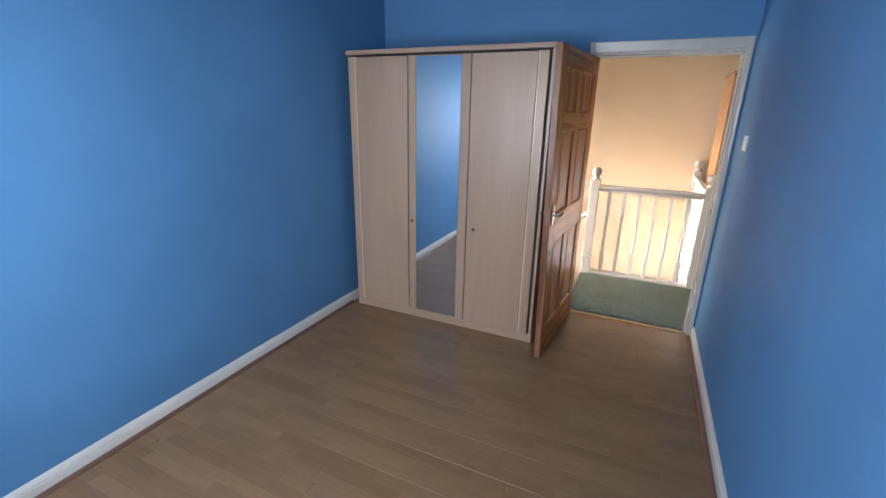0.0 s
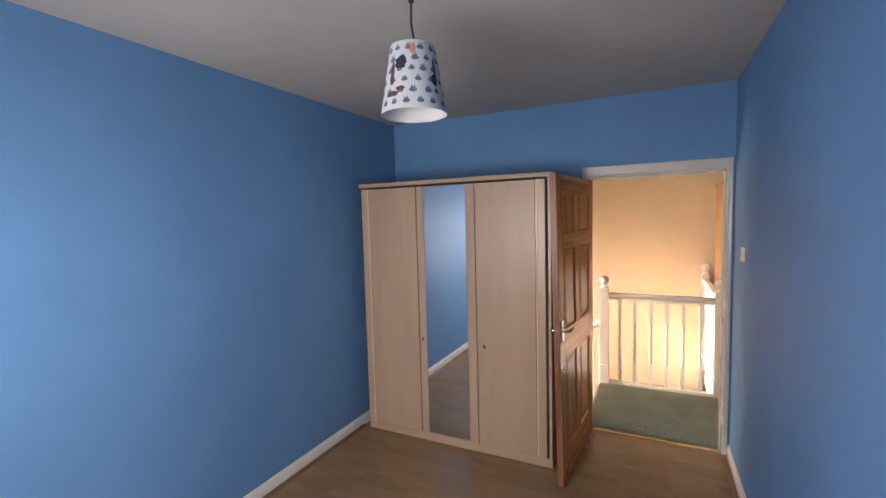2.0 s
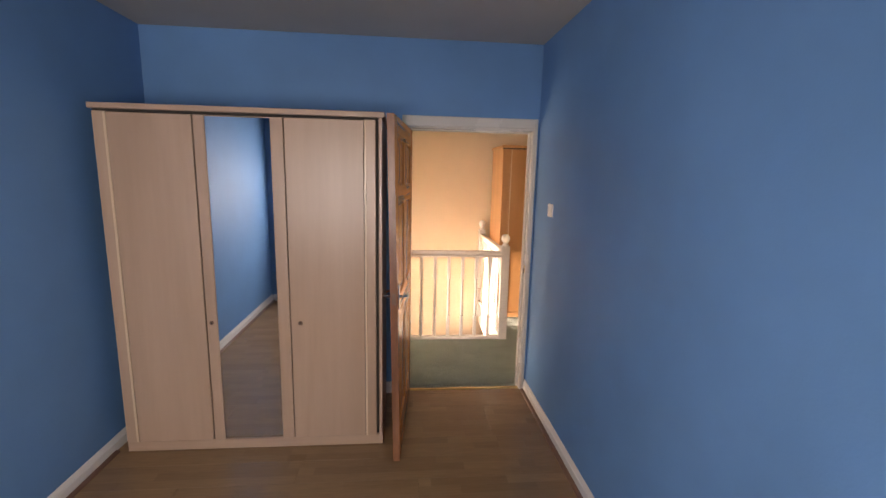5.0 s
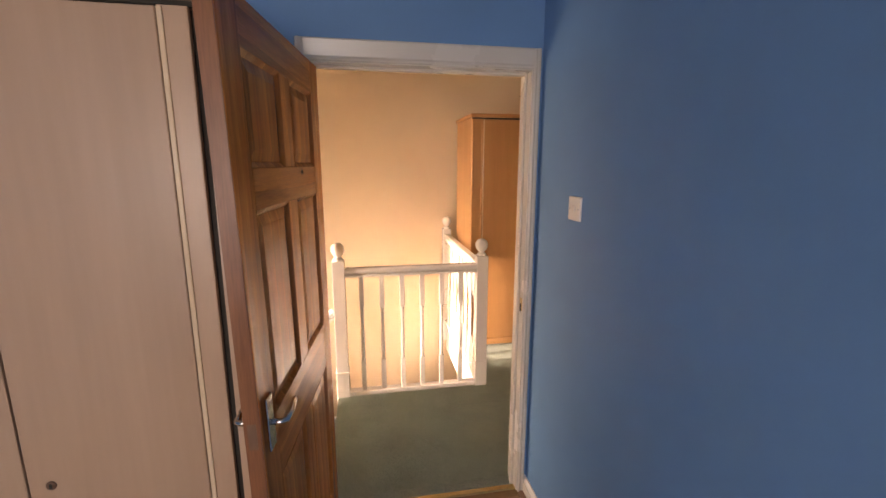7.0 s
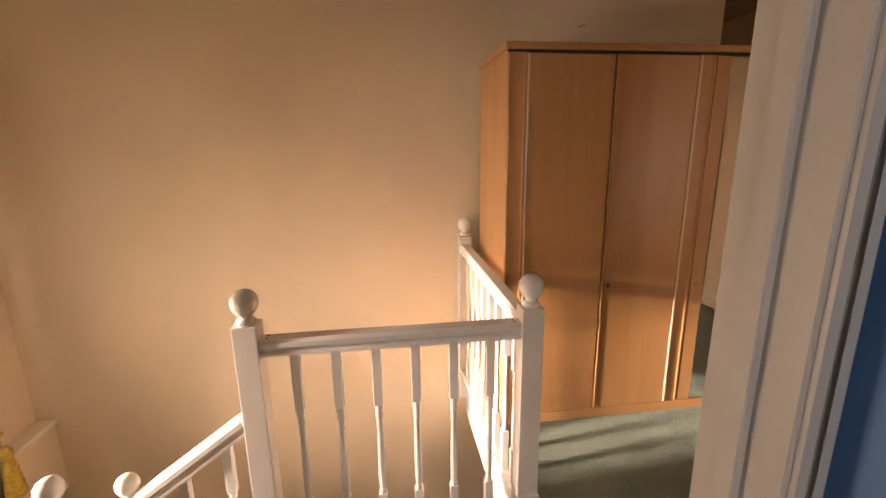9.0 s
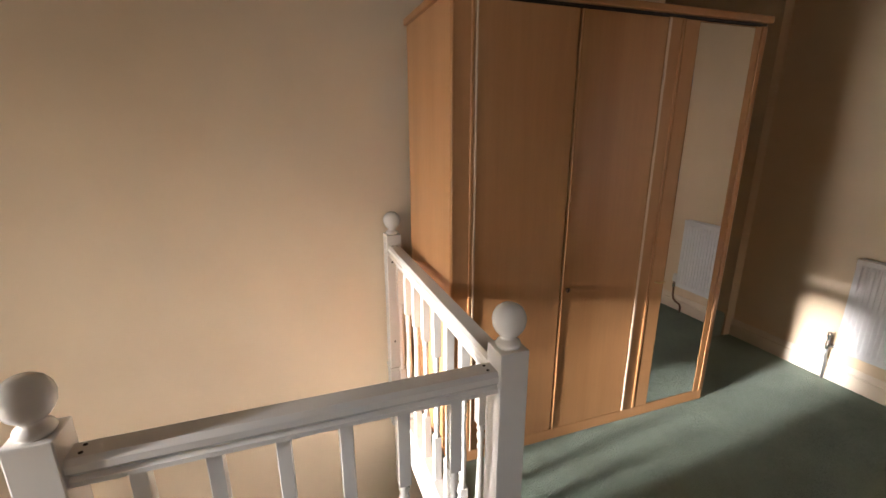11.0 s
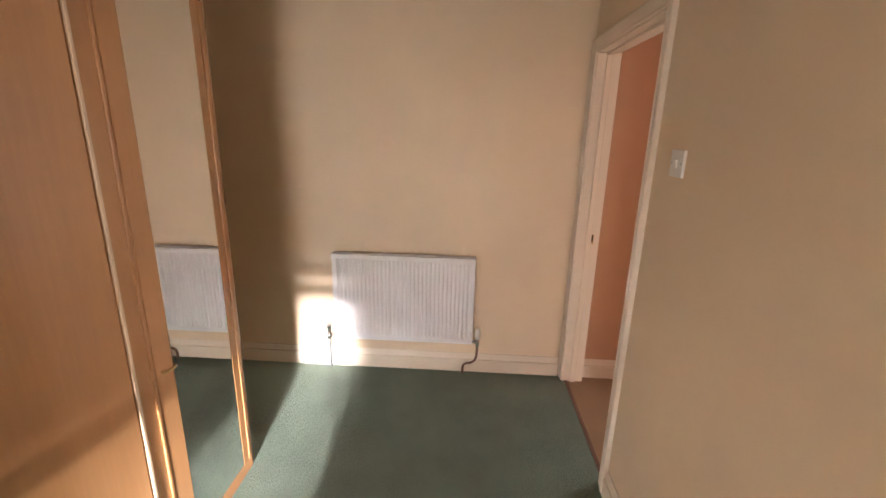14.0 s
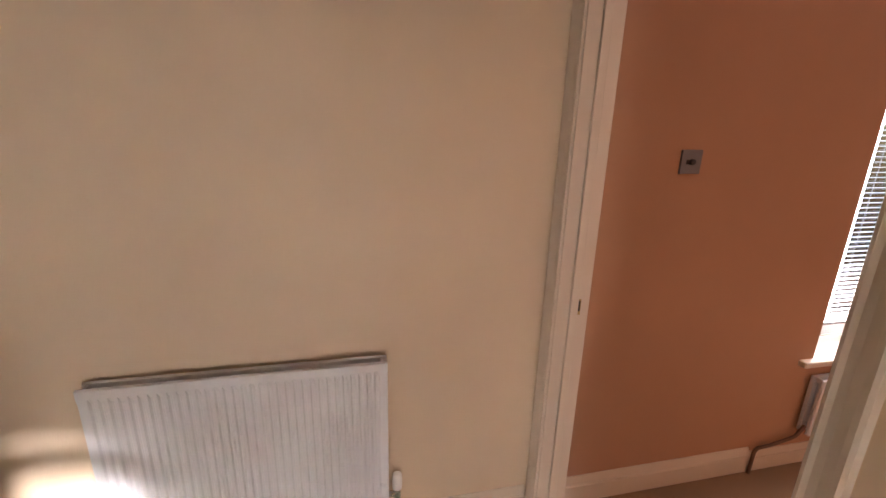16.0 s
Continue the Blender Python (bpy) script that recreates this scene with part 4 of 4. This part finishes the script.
def pendant(x, y, z):
    p = thing("pendant_lamp", "pendant lamp with a printed blue and white tapered shade", "ceiling lamp", pose(x, y, 0))
    r0, r1, h, seg = 0.124, 0.082, 0.245, 48
    bm = bmesh.new()
    uv = bm.loops.layers.uv.new("print")
    lo = [bm.verts.new((r0 * math.cos(2 * math.pi * i / seg), r0 * math.sin(2 * math.pi * i / seg), 0)) for i in range(seg)]
    hi = [bm.verts.new((r1 * math.cos(2 * math.pi * i / seg), r1 * math.sin(2 * math.pi * i / seg), h)) for i in range(seg)]
    for i in range(seg):
        f = bm.faces.new((lo[i], lo[(i + 1) % seg], hi[(i + 1) % seg], hi[i]))
        f.smooth = True
        for loop, c in zip(f.loops, ((i / seg, 0), ((i + 1) / seg, 0), ((i + 1) / seg, 1), (i / seg, 1))):
            loop[uv].uv = c
    bmesh.ops.translate(bm, verts=bm.verts[:], vec=(0, 0, z))
    shade = part("shade", bm, SHADE, p, "tapered drum shade printed with small blue shapes")
    bm = bmesh.new()
    lo = [bm.verts.new(((r0 - 0.002) * math.cos(2 * math.pi * i / seg), (r0 - 0.002) * math.sin(2 * math.pi * i / seg), z)) for i in range(seg)]
    hi = [bm.verts.new(((r1 - 0.002) * math.cos(2 * math.pi * i / seg), (r1 - 0.002) * math.sin(2 * math.pi * i / seg), z + h)) for i in range(seg)]
    for i in range(seg):
        f = bm.faces.new((lo[(i + 1) % seg], lo[i], hi[i], hi[(i + 1) % seg]))
        f.smooth = True
    part("lining", bm, LINING, shade, "plain white lining")
    part("printed_shapes", printed_motifs(r0, r1, h, z), SLATE, shade, "rows of small grey blue printed shapes")
    front = math.atan2(-0.12 - y, 0.0 - x)
    for da, ww, zc, dz, mat, nm in ((-0.45, 0.24, 0.165, 0.024, INK, "print_blot"), (0.78, 0.13, 0.105, 0.022, INK, "print_blot"), (-0.78, 0.10, 0.13, 0.045, RUST, "print_blot"),
                                    (-0.72, 0.26, 0.055, 0.010, RUST, "print_blot"), (-0.42, 0.16, 0.072, 0.008, RUST, "print_blot"), (0.86, 0.07, 0.15, 0.04, RUST, "print_blot"),
                                    (0.02, 0.13, 0.212, 0.021, PINK, "print_blot"), (2.6, 0.24, 0.15, 0.024, INK, "print_blot"), (3.5, 0.2, 0.06, 0.02, RUST, "print_blot")):
        bm = cone_patch(bmesh.new(), r0, r1, h, front + da, ww, zc, dz)
        bmesh.ops.translate(bm, verts=bm.verts[:], vec=(0, 0, z))
        part(nm, bm, mat, shade, "dark printed motif on the shade")
    part("lamp_holder", lathe([(0.012, z + h + 0.010), (0.019, z + h), (0.019, z + h - 0.05), (0.014, z + h - 0.055)], 16), BLACK, p)
    part("shade_ring", boxes((-r1, r1, -0.002, 0.002, z + h - 0.006, z + h - 0.002), (-0.002, 0.002, -r1, r1, z + h - 0.006, z + h - 0.002)), STEEL, p)
    part("cord", tube([(0, 0, z + h), (0.006, 0.002, z + h + 0.03), (-0.003, 0.001, z + h + 0.09), (0.0, 0, TOP - 0.02)], 0.0042), BLACK, p, "black flex")
    part("flex_connector", boxes((-0.009, 0.009, -0.008, 0.008, TOP - 0.075, TOP - 0.035), bevel=0.003), BLACK, p, "black flex connector")
    part("ceiling_rose", lathe([(0.014, TOP - 0.032), (0.028, TOP - 0.028), (0.040, TOP - 0.012), (0.042, TOP)], 24), PLASTIC, p, "white ceiling rose")
    return p


pendant(-0.797, 1.322, 2.12)


# ---- curtain, tieback and blind ----
def curtain(name, label, y0, y1, tie_z, top, bottom, x, pinch):
    c = thing(name, label, "curtain")
    bm = bmesh.new()
    cols, rows = 40, 30
    grid = []
    for j in range(rows + 1):
        z = top + (bottom - top) * j / rows
        d = abs(z - tie_z)
        wide = pinch + (1 - pinch) * min(1.0, (d / 0.55) ** 1.3 if z > tie_z else (d / 0.5))
        row = []
        for i in range(cols + 1):
            u = i / cols
            y = y1 + (y0 - y1) * u * wide
            row.append(bm.verts.new((x + 0.022 * math.sin(u * 34 + 0.6 * math.sin(z * 4)) * (0.5 + 0.5 * wide) + 0.006 * math.sin(z * 9 + u * 7), y, z)))
        grid.append(row)
    for a, b in zip(grid, grid[1:]):
        for i in range(cols):
            f = bm.faces.new((a[i], a[i + 1], b[i + 1], b[i]))
            f.smooth = True
    cloth = part("cloth", bm, CURTAIN, c)
    cloth.modifiers.new("thickness", "SOLIDIFY").thickness = 0.003
    ring = [(x + 0.045 * math.cos(2 * math.pi * k / 16), y1 + (y0 - y1) * pinch * 0.5 + (y1 - y0) * pinch * 0.62 * math.sin(2 * math.pi * k / 16), tie_z + 0.02 * math.cos(2 * math.pi * k / 16)) for k in range(17)]
    tie = part("tieback", tube(ring, 0.009), GOLD, c, "gold rope tieback")
    ty = y1 + (y0 - y1) * pinch * 0.5
    part("tassel", lathe([(0.008, tie_z - 0.03), (0.030, tie_z - 0.06), (0.034, tie_z - 0.09), (0.024, tie_z - 0.115), (0.036, tie_z - 0.15), (0.050, tie_z - 0.34), (0.045, tie_z - 0.35)], 18, centre=(x + 0.075, ty)), GOLD, tie, "gold tassel")
    return c


curtain("curtain", "cream curtain tied back with a gold tassel beside the stair window", WY1 - 0.20, WY1 + 0.10, 0.0, 1.62, -0.42, XW + 0.085, 0.42)
rod = thing("curtain_pole", "plain white curtain pole above the stair window", "curtain pole")
part("pole", tube([(XW + 0.075, WY0 - 0.15, 1.66), (XW + 0.075, WY1 + 0.15, 1.66)], 0.012), GLOSS, rod)
for y in (WY0 - 0.10, WY1 + 0.10):
    part("bracket", boxes((XW, XW + 0.075, y - 0.01, y + 0.01, 1.65, 1.67), bevel=0.002), GLOSS, rod)

BLIND = material("white_blind_slat", (0.80, 0.81, 0.83), 0.45, vary=0.02)
bn_, bl_ = BLIND.node_tree.nodes, BLIND.node_tree.links
thin, both = bn_.new("ShaderNodeBsdfTranslucent"), bn_.new("ShaderNodeMixShader")
thin.inputs["Color"].default_value, both.inputs["Fac"].default_value = (0.75, 0.78, 0.82, 1), 0.65
bl_.new(bn_["Principled BSDF"].outputs[0], both.inputs[1])
bl_.new(thin.outputs[0], both.inputs[2])
bl_.new(both.outputs[0], bn_["Material Output"].inputs["Surface"])
blind = thing("venetian_blind", "white venetian blind lowered over the small bedroom window", "blind")
part("head_rail", boxes((XE + 0.06, XE + 0.095, 1.01, 2.145, 1.935, 1.965), bevel=0.002), BLIND, blind)
part("bottom_rail", boxes((XE + 0.065, XE + 0.09, 1.015, 2.14, 0.705, 0.718), bevel=0.002), STEEL, blind)
slat_bm = bmesh.new()
arc = [(-0.0125, -0.0018), (-0.006, 0.0006), (0.0, 0.0014), (0.006, 0.0006), (0.0125, -0.0018)]
la = [slat_bm.verts.new((u, 1.015, v)) for u, v in arc]
lb = [slat_bm.verts.new((u, 2.14, v)) for u, v in arc]
for i in range(4):
    slat_bm.faces.new((la[i], la[i + 1], lb[i + 1], lb[i]))
slat_me = mesh_of("slat", slat_bm, BLIND)
for i in range(54):
    o = new("slat", slat_me)
    o.parent = blind
    o.matrix_basis = pose(XE + 0.0775, 0, 0.735 + i * 0.0222, 0, 6, 0)
for y in (1.2, 1.6, 2.0):
    part("ladder_cord", tube([(XE + 0.064, y, 0.71), (XE + 0.064, y, 1.94)], 0.0011, 6), BLIND, blind)

# ---- small things ----
hook = thing("wall_hook", "small bent nail in the stairwell wall", "hook")
part("wire", tube([(1.30, YF, 2.285), (1.31, YF - 0.012, 2.288), (1.33, YF - 0.014, 2.292), (1.345, YF - 0.010, 2.286)], 0.0028, 8), COPPER, hook)
solo("floor_speck", lathe([(0.008, 0.001), (0.006, 0.004), (0.002, 0.005)], 9, centre=(-2.059, 0.929)), BLACK, "small black crumb on the laminate floor", "crumb")


# ---- carpet pile ----
def carpet_pile(areas, pitch, high, seed):
    """Short leaning tufts, three-sided, over rectangles of the landing."""
    rng = np.random.default_rng(seed)
    at = []
    for x0, x1, y0, y1 in areas:
        gx, gy = np.meshgrid(np.arange(x0, x1, pitch), np.arange(y0, y1, pitch))
        at.append(np.stack([gx.ravel(), gy.ravel()], 1))
    p = np.concatenate(at)
    k = len(p)
    p = p + rng.uniform(-0.5, 0.5, (k, 2)) * pitch
    spin = rng.uniform(0, 2 * math.pi, k)
    lean = rng.normal(0, 0.45 * pitch, (k, 2))
    tall = high * rng.uniform(0.7, 1.15, k)
    co = np.zeros((k, 4, 3))
    for j in range(3):
        a = spin + j * 2 * math.pi / 3
        co[:, j, 0], co[:, j, 1] = p[:, 0] + 0.62 * pitch * np.cos(a), p[:, 1] + 0.62 * pitch * np.sin(a)
        co[:, j, 2] = LAND - 0.001
    co[:, 3, :2], co[:, 3, 2] = p + lean, LAND + tall
    base = np.arange(k)[:, None, None] * 4
    tris = (base + np.array([[[0, 1, 3], [1, 2, 3], [2, 0, 3]]])).reshape(-1)
    me = bpy.data.meshes.new("carpet_pile")
    me.vertices.add(k * 4)
    me.vertices.foreach_set("co", co.ravel())
    me.loops.add(len(tris))
    me.loops.foreach_set("vertex_index", tris.astype(np.int32))
    me.polygons.add(k * 3)
    me.polygons.foreach_set("loop_start", np.arange(k * 3, dtype=np.int32) * 3)
    me.update(calc_edges=True)
    me.materials.append(PILE)
    return tagged(new("carpet_pile", me), "short green cut pile of the landing carpet", "carpet", kind="stuff")


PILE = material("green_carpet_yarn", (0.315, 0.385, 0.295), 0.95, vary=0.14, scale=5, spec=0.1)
pn, pl = PILE.node_tree.nodes, PILE.node_tree.links
pb = pn["Principled BSDF"]
pb.inputs["Sheen Weight"].default_value, pb.inputs["Sheen Roughness"].default_value = CARPET_SHEEN, 0.35
geo, tone, tint = pn.new("ShaderNodeNewGeometry"), pn.new("ShaderNodeMapRange"), pn.new("ShaderNodeHueSaturation")
tone.inputs["To Min"].default_value, tone.inputs["To Max"].default_value = 0.86, 1.10
pl.new(geo.outputs["Random Per Island"], tone.inputs["Value"])
pl.new(tone.outputs[0], tint.inputs["Value"])
pl.new(pb.inputs["Base Color"].links[0].from_socket, tint.inputs["Color"])
pl.new(tint.outputs["Color"], pb.inputs["Base Color"])
carpet_pile([(-0.47, XE - 0.02, YN - 0.01, 4.46), (0.60, XE - 0.02, 4.46, 5.16), (2.24, XE - 0.02, 5.16, YF - 0.18), (DX0 + 0.005, DX1 - 0.005, YD + 0.05, YN - 0.01)], 0.0052, 0.0045, 5)


# ---- laminate boards ----
def strip_floor_material():
    m = bpy.data.materials.new("three_strip_oak_laminate")
    m.use_nodes = True
    n, l = m.node_tree.nodes, m.node_tree.links
    b = n["Principled BSDF"]
    b.inputs["Roughness"].default_value = 0.34
    tc, oi = n.new("ShaderNodeTexCoord"), n.new("ShaderNodeObjectInfo")
    sh = n.new("ShaderNodeVectorMath")
    sh.operation = "SCALE"
    sh.inputs[0].default_value = (7.3, 0.0, 0.0)
    l.new(oi.outputs["Random"], sh.inputs["Scale"])
    ad = n.new("ShaderNodeVectorMath")
    l.new(tc.outputs["Object"], ad.inputs[0])
    l.new(sh.outputs[0], ad.inputs[1])
    br = n.new("ShaderNodeTexBrick")
    br.inputs["Scale"].default_value = 1.0
    br.inputs["Brick Width"].default_value, br.inputs["Row Height"].default_value = 0.43, 0.0634
    br.inputs["Mortar Size"].default_value, br.inputs["Bias"].default_value = 0.0006, 0.0
    br.offset, br.squash = 0.37, 1.0
    br.inputs["Color1"].default_value, br.inputs["Color2"].default_value = (0.27, 0.162, 0.083, 1), (0.215, 0.125, 0.062, 1)
    br.inputs["Mortar"].default_value = (0.24, 0.155, 0.09, 1)
    l.new(ad.outputs[0], br.inputs["Vector"])
    mp = n.new("ShaderNodeMapping")
    mp.inputs["Scale"].default_value = (1.2, 16, 1)
    l.new(ad.outputs[0], mp.inputs["Vector"])
    g = n.new("ShaderNodeTexNoise")
    g.inputs["Scale"].default_value, g.inputs["Detail"].default_value = 6.0, 6.0
    l.new(mp.outputs[0], g.inputs["Vector"])
    gr = n.new("ShaderNodeMapRange")
    gr.inputs["From Min"].default_value, gr.inputs["From Max"].default_value = 0.3, 0.7
    gr.inputs["To Min"].default_value, gr.inputs["To Max"].default_value = 0.90, 1.07
    l.new(g.outputs["Fac"], gr.inputs["Value"])
    mx = n.new("ShaderNodeMix")
    mx.data_type, mx.blend_type = "RGBA", "MULTIPLY"
    mx.inputs["Factor"].default_value = 1.0
    l.new(br.outputs["Color"], mx.inputs["A"])
    l.new(gr.outputs[0], mx.inputs["B"])
    l.new(mx.outputs["Result"], b.inputs["Base Color"])
    w = n.new("ShaderNodeTexNoise")
    w.inputs["Scale"].default_value, w.inputs["Detail"].default_value = 2.2, 4.0
    l.new(tc.outputs["Object"], w.inputs["Vector"])
    wr = n.new("ShaderNodeMapRange")
    wr.inputs["To Min"].default_value, wr.inputs["To Max"].default_value = 0.17, 0.32
    l.new(w.outputs["Fac"], wr.inputs["Value"])
    l.new(wr.outputs[0], b.inputs["Roughness"])
    bp = n.new("ShaderNodeBump")
    bp.inputs["Strength"].default_value, bp.inputs["Distance"].default_value = 0.05, 0.001
    l.new(g.outputs["Fac"], bp.inputs["Height"])
    l.new(bp.outputs[0], b.inputs["Normal"])
    return m


STRIP = strip_floor_material()
floor = thing("floor", "three strip oak laminate floor of the blue bedroom", "floor", kind="structure")
board_cache = {}


def board(x0, x1, y0, y1):
    key = (round(x1 - x0, 3), round(y1 - y0, 3))
    if key not in board_cache:
        board_cache[key] = mesh_of("board", boxes((0, key[0] - 0.0006, 0, key[1] - 0.0006, -0.012, 0.0), bevel=0.0006), STRIP)
    o = new("board", board_cache[key])
    o.parent = floor
    o.location = (x0, y0, 0)


rng = random.Random(4)
y = YB
while y < YD + 0.018:
    y2 = min(y + 0.1902, YD + 0.02)
    x = XL
    first = 0.35 + 0.85 * rng.random()
    while x < XR - 0.001:
        x2 = min(x + first, XR)
        board(x, x2, y, y2)
        x, first = x2, 1.285
    y = y2
